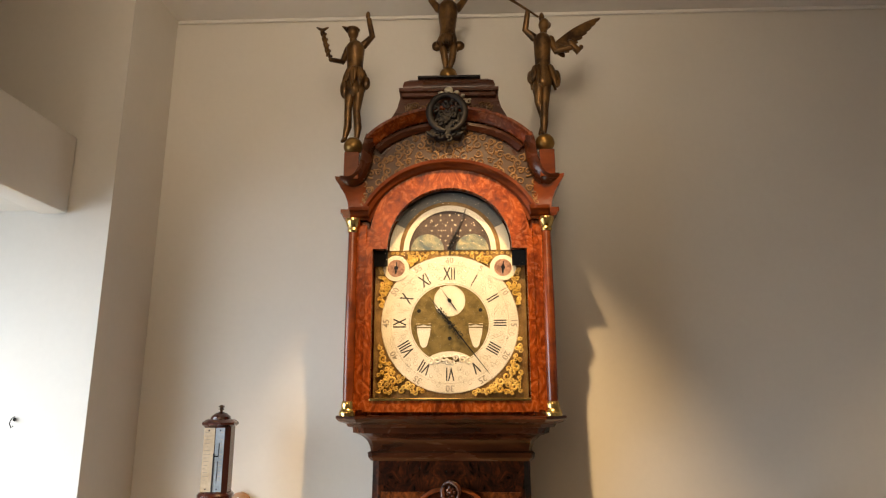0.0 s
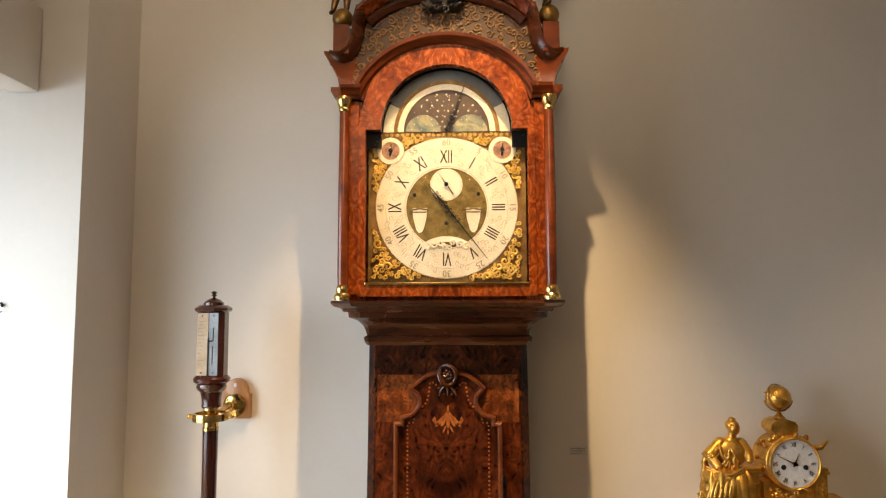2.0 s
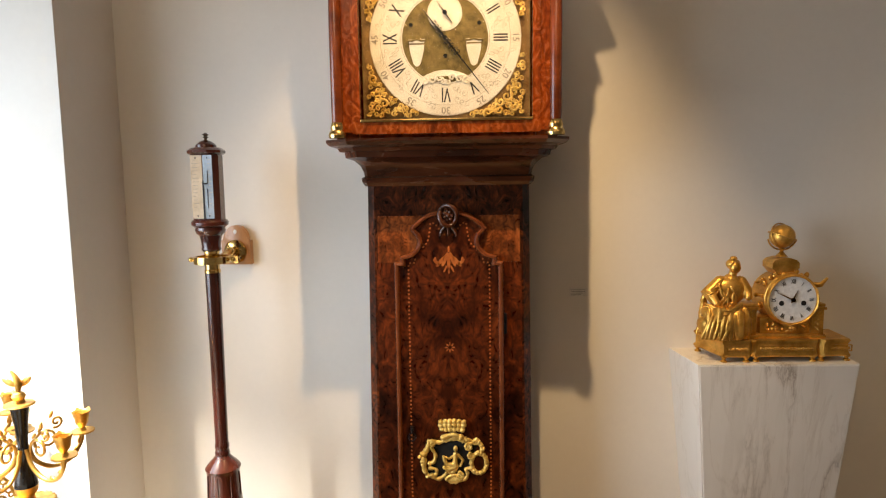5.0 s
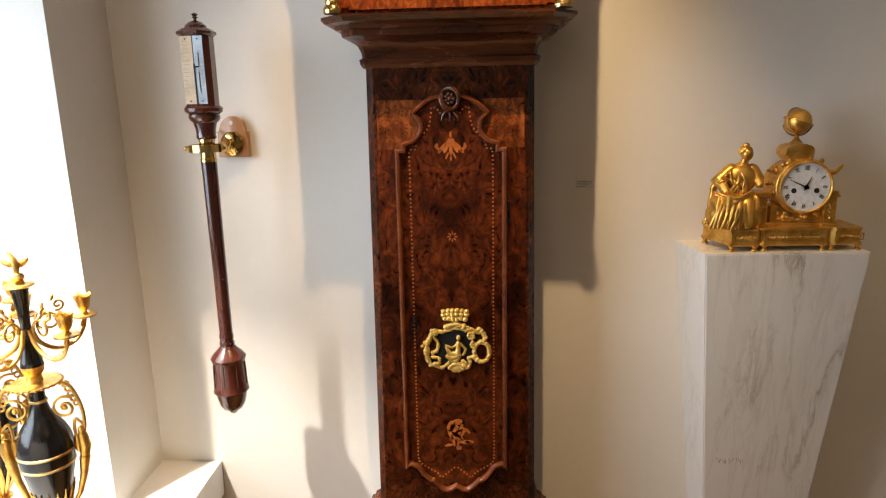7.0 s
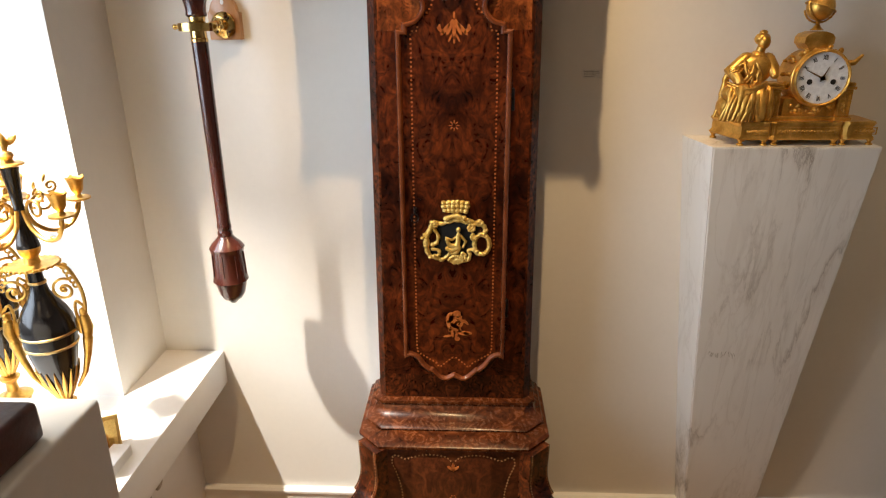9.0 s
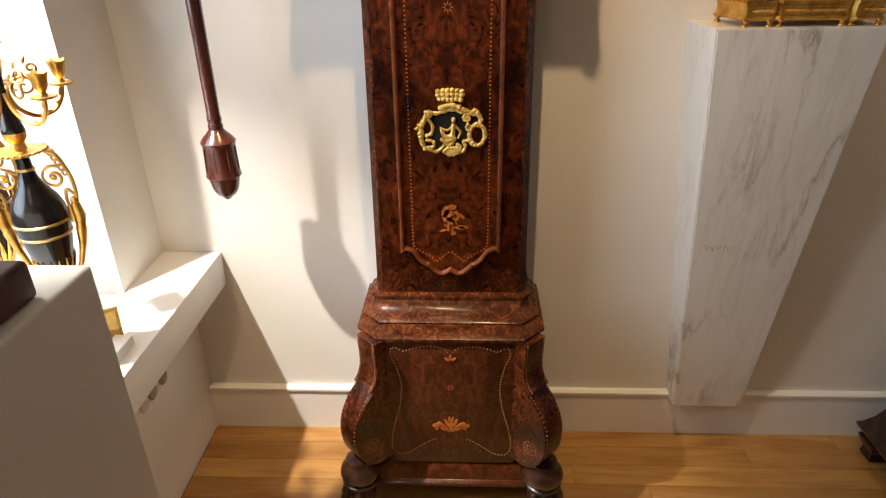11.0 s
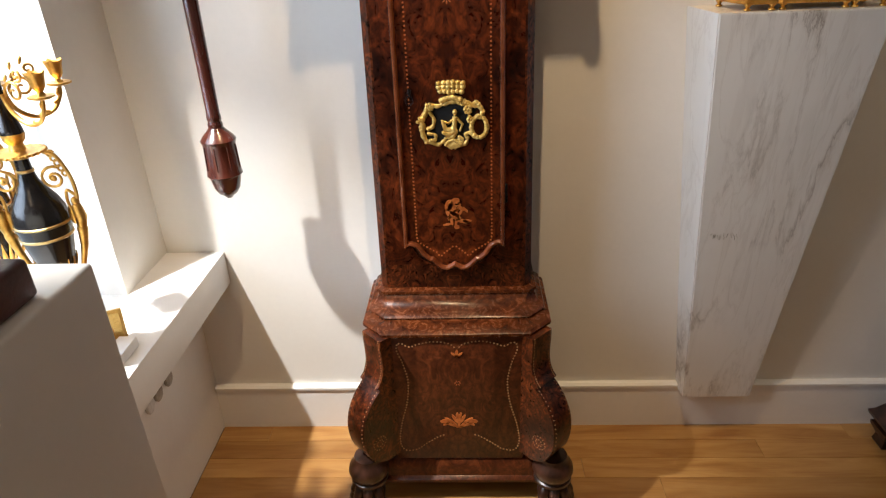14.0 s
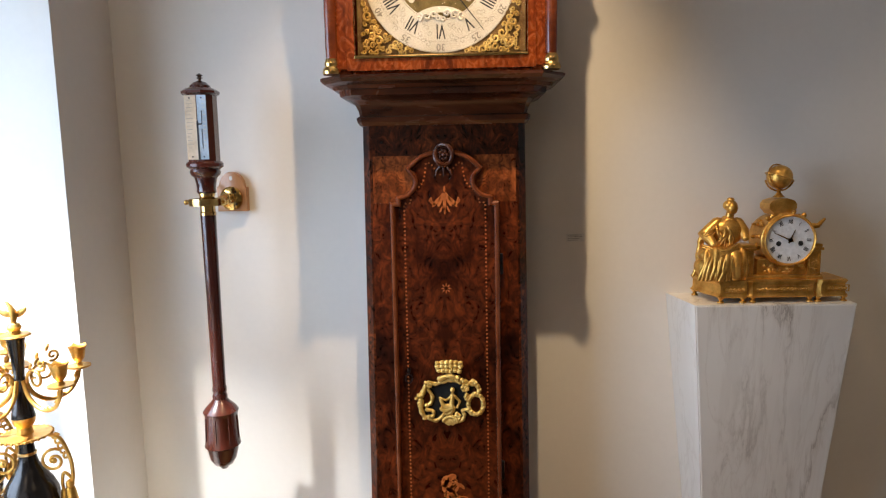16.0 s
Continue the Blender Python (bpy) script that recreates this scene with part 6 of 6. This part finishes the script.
fb = B()
add_limb(fb, [(VX, VY, VZ + 0.675), (VX + 0.002, VY, VZ + 0.690), (VX - 0.004, VY, VZ + 0.704), (VX - 0.010, VY, VZ + 0.712)], [0.004, 0.007, 0.004, 0.002], 8)
for s, t in ((-1, 30), (1, 40)):
    add_ball(fb, (VX + s * 0.013, VY + s * 0.004, VZ + 0.693), (0.014, 0.002, 0.006), 10, 6, Matrix.Rotation(radians(-s * t), 4, "Y"))
part("bird_finial", fb, GILT, urn, "small gilt bird finial", 70)
for k in range(5):
    a = radians(-18 + 72 * k)
    c, s = math.cos(a), math.sin(a)
    P = lambda r, z: (VX + r * c, VY + r * s, VZ + z)
    ab = B()
    add_tube(ab, curve([P(0.008, 0.566), P(0.020, 0.535), P(0.048, 0.515), P(0.080, 0.520), P(0.098, 0.543), P(0.103, 0.562)], 4), [0.0042] * 8 + [0.0036] * 13, 7)
    sp = spiral(0.040, 0.570, 0.022, 0.003, 200, -1.4, 20)
    add_tube(ab, [P(r, z) for r, z in sp], [0.003 - 0.001 * q / 20 for q in range(21)], 6)
    sp = spiral(0.058, 0.600, 0.012, 0.002, 240, 1.3, 14)
    add_tube(ab, [P(r, z) for r, z in sp], 0.0024, 6)
    for r, z, t in ((0.090, 0.532, 0.6), (0.070, 0.516, -0.2), (0.096, 0.548, 1.2), (0.030, 0.590, 0.9), (0.050, 0.612, 1.2)):
        add_ball(ab, P(r, z + 0.004), (0.008, 0.003, 0.003), 8, 5, Matrix.Rotation(a, 4, "Z") @ Matrix.Rotation(-t, 4, "Y"))
    arm = part("arm", ab, GILT, urn, "scrolled gilt arm with leaves", 70)
    X, Y, _ = P(0.103, 0)
    part("pan", add_lathe(B(), [(0.004, 0.560), (0.014, 0.562), (0.0215, 0.565), (0.0215, 0.568), (0.008, 0.568), (0.005, 0.574), (0.007, 0.578)], X, Y, 18, VZ), GILT, arm, "gilt drip pan")
    cupb = B()
    nn = 20
    loft(cupb, [[(X + r * (1 + (0.10 if (i % 4 == 0 and z > 0.6) else 0)) * math.cos(2 * math.pi * i / nn), Y + r * math.sin(2 * math.pi * i / nn) * (1 + (0.10 if (i % 4 == 0 and z > 0.6) else 0)), VZ + z + (0.004 if (i % 4 == 0 and z > 0.604) else 0)) for i in range(nn)] for r, z in ((0.007, 0.577), (0.011, 0.583), (0.0125, 0.592), (0.014, 0.601), (0.0165, 0.606), (0.012, 0.604), (0.010, 0.596))])
    part("candle_cup", cupb, GILT, arm, "petalled gilt candle cup")
for sd in (-1, 1):
    c, s = sd * math.cos(radians(12)), sd * math.sin(radians(12))
    P = lambda r, z: (VX + r * c, VY + r * s, VZ + z)
    hb = B()
    add_tube(hb, [P(r, z) for r, z in curve([(0.040, 0.457), (0.056, 0.450), (0.066, 0.430), (0.074, 0.400), (0.074, 0.365), (0.066, 0.340)], 5)], 0.0036, 7)
    add_tube(hb, [P(r, z) for r, z in spiral(0.044, 0.405, 0.024, 0.004, 60, 1.45, 26)], 0.0028, 7)
    add_ball(hb, P(0.044, 0.405), (0.006, 0.004, 0.006), 8, 6)
    for k in range(5):
        add_tube(hb, [P(r, z) for r, z in spiral(0.050 + 0.004 * k, 0.452 - 0.010 * k, 0.008, 0.002, 20, 0.9, 10)], 0.002, 6)
    add_tube(hb, [P(r, z) for r, z in curve([(0.074, 0.365), (0.060, 0.380), (0.055, 0.360), (0.058, 0.335)], 5)], 0.003, 7)
    add_limb(hb, [P(0.068, 0.345), P(0.070, 0.325), P(0.066, 0.300)], [0.009, 0.011, 0.008], 9)
    add_ball(hb, P(0.068, 0.357), (0.008, 0.008, 0.009), 10, 7)
    add_ball(hb, P(0.056, 0.330), (0.007, 0.004, 0.020), 9, 6)
    add_limb(hb, [P(0.066, 0.300), P(0.060, 0.265), P(0.048, 0.225), P(0.030, 0.195)], [0.010, 0.007, 0.005, 0.003], 9)
    part("handle", hb, GILT, urn, "scrolled gilt handle with a winged herm", 70)
copy_thing(urn, pose(-0.955, -0.415, VZ, 0, 0, 25))

# ---- small things on the ledge and below it ----
fr = thing("small_frame", (-0.765, -0.46, 0.637), "small gold-edged frame leaning on the ledge", "picture frame")
m = Matrix.Translation((-0.752, -0.445, 0.637)) @ Matrix.Rotation(radians(28), 4, "Z") @ Matrix.Rotation(radians(-14), 4, "X")
fb = add_box(B(), -0.030, 0.030, -0.004, 0.004, 0.0, 0.075, 0.001)
bmesh.ops.transform(fb, matrix=m, verts=fb.verts)
part("border", fb, FRAMEGOLD, fr, "gold border", 0)
fb = add_box(B(), -0.024, 0.024, -0.0052, -0.003, 0.008, 0.067)
bmesh.ops.transform(fb, matrix=m, verts=fb.verts)
part("backing", fb, BRASS, fr, "yellow metal plate", 0)
# made-up low box, set where the ledge only has a patch of shade
tagged(part("ledge_shade_box", add_box(B(), -0.730, -0.690, -0.60, -0.455, 0.6372, 0.662, 0.002), WHITE, None, "low white box added over a shaded patch of the ledge", 0), category="box")
for k, (y, mat) in enumerate(((-0.256, OAKPLATE), (-0.317, OAKPLATE), (-0.365, CARD))):
    kb = B()
    loft(kb, [[(x, y + r * math.cos(2 * math.pi * i / 18), 0.392 + 1.25 * r * math.sin(2 * math.pi * i / 18)) for i in range(18)] for r, x in ((0.016, -0.7755), (0.020, -0.773), (0.021, -0.769), (0.018, -0.766), (0.008, -0.765))])
    tagged(part("cupboard_knob", kb, mottled("grey_knob", (0.30, 0.26, 0.21), (0.40, 0.36, 0.30), 30, 0.35) if k < 2 else CARD, None, "oval knob on the white cupboard front"), category="knob", group="cupboard knobs")

# ---- white plinth in front with stacked boxes ----
pln = part("display_plinth", add_box(B(), -0.95, -0.435, -1.55, -0.888, 0.0, 1.07, 0.006, 3), PLINTHM, None, "plain off-white lacquered display plinth", 30)
tagged(pln, category="plinth")
tagged(part("lower_box", add_box(B(), -0.72, -0.452, -1.30, -0.968, 1.0702, 1.120, 0.008, 3), LEATHER, None, "dark red box standing on the white plinth", 30), category="box")
tagged(part("black_box", add_box(B(), -0.70, -0.492, -1.30, -1.045, 1.1202, 1.175, 0.004, 2), BLACKW, None, "black box stacked on a dark red box", 30), category="box")
tagged(part("upper_box", add_box(B(), -0.70, -0.512, -1.038, -0.972, 1.1202, 1.205, 0.007, 3), LEATHER, None, "dark red upright box on a larger box", 30), category="box")

# ---- dark stand beside the wall ----
st = thing("dark_stand", (1.5, -0.2, 0.0), "dark carved wooden stand on bracket feet beside the wall", "stand")
sb = B()
loft(sb, [[(x0, -0.48, z), (2.0, -0.48, z), (2.0, y1, z), (x0, y1, z)] for x0, y1, z in ((1.262, -0.075, 0.062), (1.238, -0.052, 0.078), (1.234, -0.048, 0.090), (1.246, -0.060, 0.104), (1.250, -0.064, 0.112), (1.262, -0.076, 0.135), (1.290, -0.10, 0.21), (1.305, -0.12, 0.30), (1.31, -0.12, 0.55))])
part("body", sb, FOOTM, st, "dark moulded base", 30)
for x, y in ((1.275, -0.105), (1.275, -0.44), (1.96, -0.105), (1.96, -0.44)):
    part("bracket_foot", loft(B(), [[(x - w, y - w, z), (x + w, y - w, z), (x + w, y + w, z), (x - w, y + w, z)] for w, z in ((0.022, 0.0), (0.026, 0.006), (0.022, 0.030), (0.036, 0.055), (0.038, 0.066))]), FOOTM, st)

# ---- oak floor boards ----
floor_ob = bpy.data.objects["floor"]
rfb, W = random.Random(31), 0.0752
meshes = {}
fixed = {3: 0.574, 5: 0.475, 6: 0.224}
for row in range(53):
    y1 = -0.0055 - W * row
    y0 = y1 - W + 0.0006
    ends = []
    e = fixed[row] if row in fixed else -0.775 + rfb.uniform(0.15, 1.2)
    while e < 2.45:
        ends.append(e)
        e += rfb.uniform(0.75, 1.35)
    xs = [-0.775] + ends + [2.6]
    for a, b in zip(xs, xs[1:]):
        bm = B()
        k, h = 0.0009, -0.0006 * rfb.random()
        lo, hi = [(a + 0.0003, y0), (b - 0.0003, y0), (b - 0.0003, y1), (a + 0.0003, y1)], [(a + k, y0 + k), (b - k, y0 + k), (b - k, y1 - k), (a + k, y1 - k)]
        loft(bm, [[(px, py, -0.02) for px, py in lo], [(px, py, h - 0.001) for px, py in lo], [(px, py, h) for px, py in hi]])
        part("floor_board", bm, OAK, floor_ob, smooth=0)
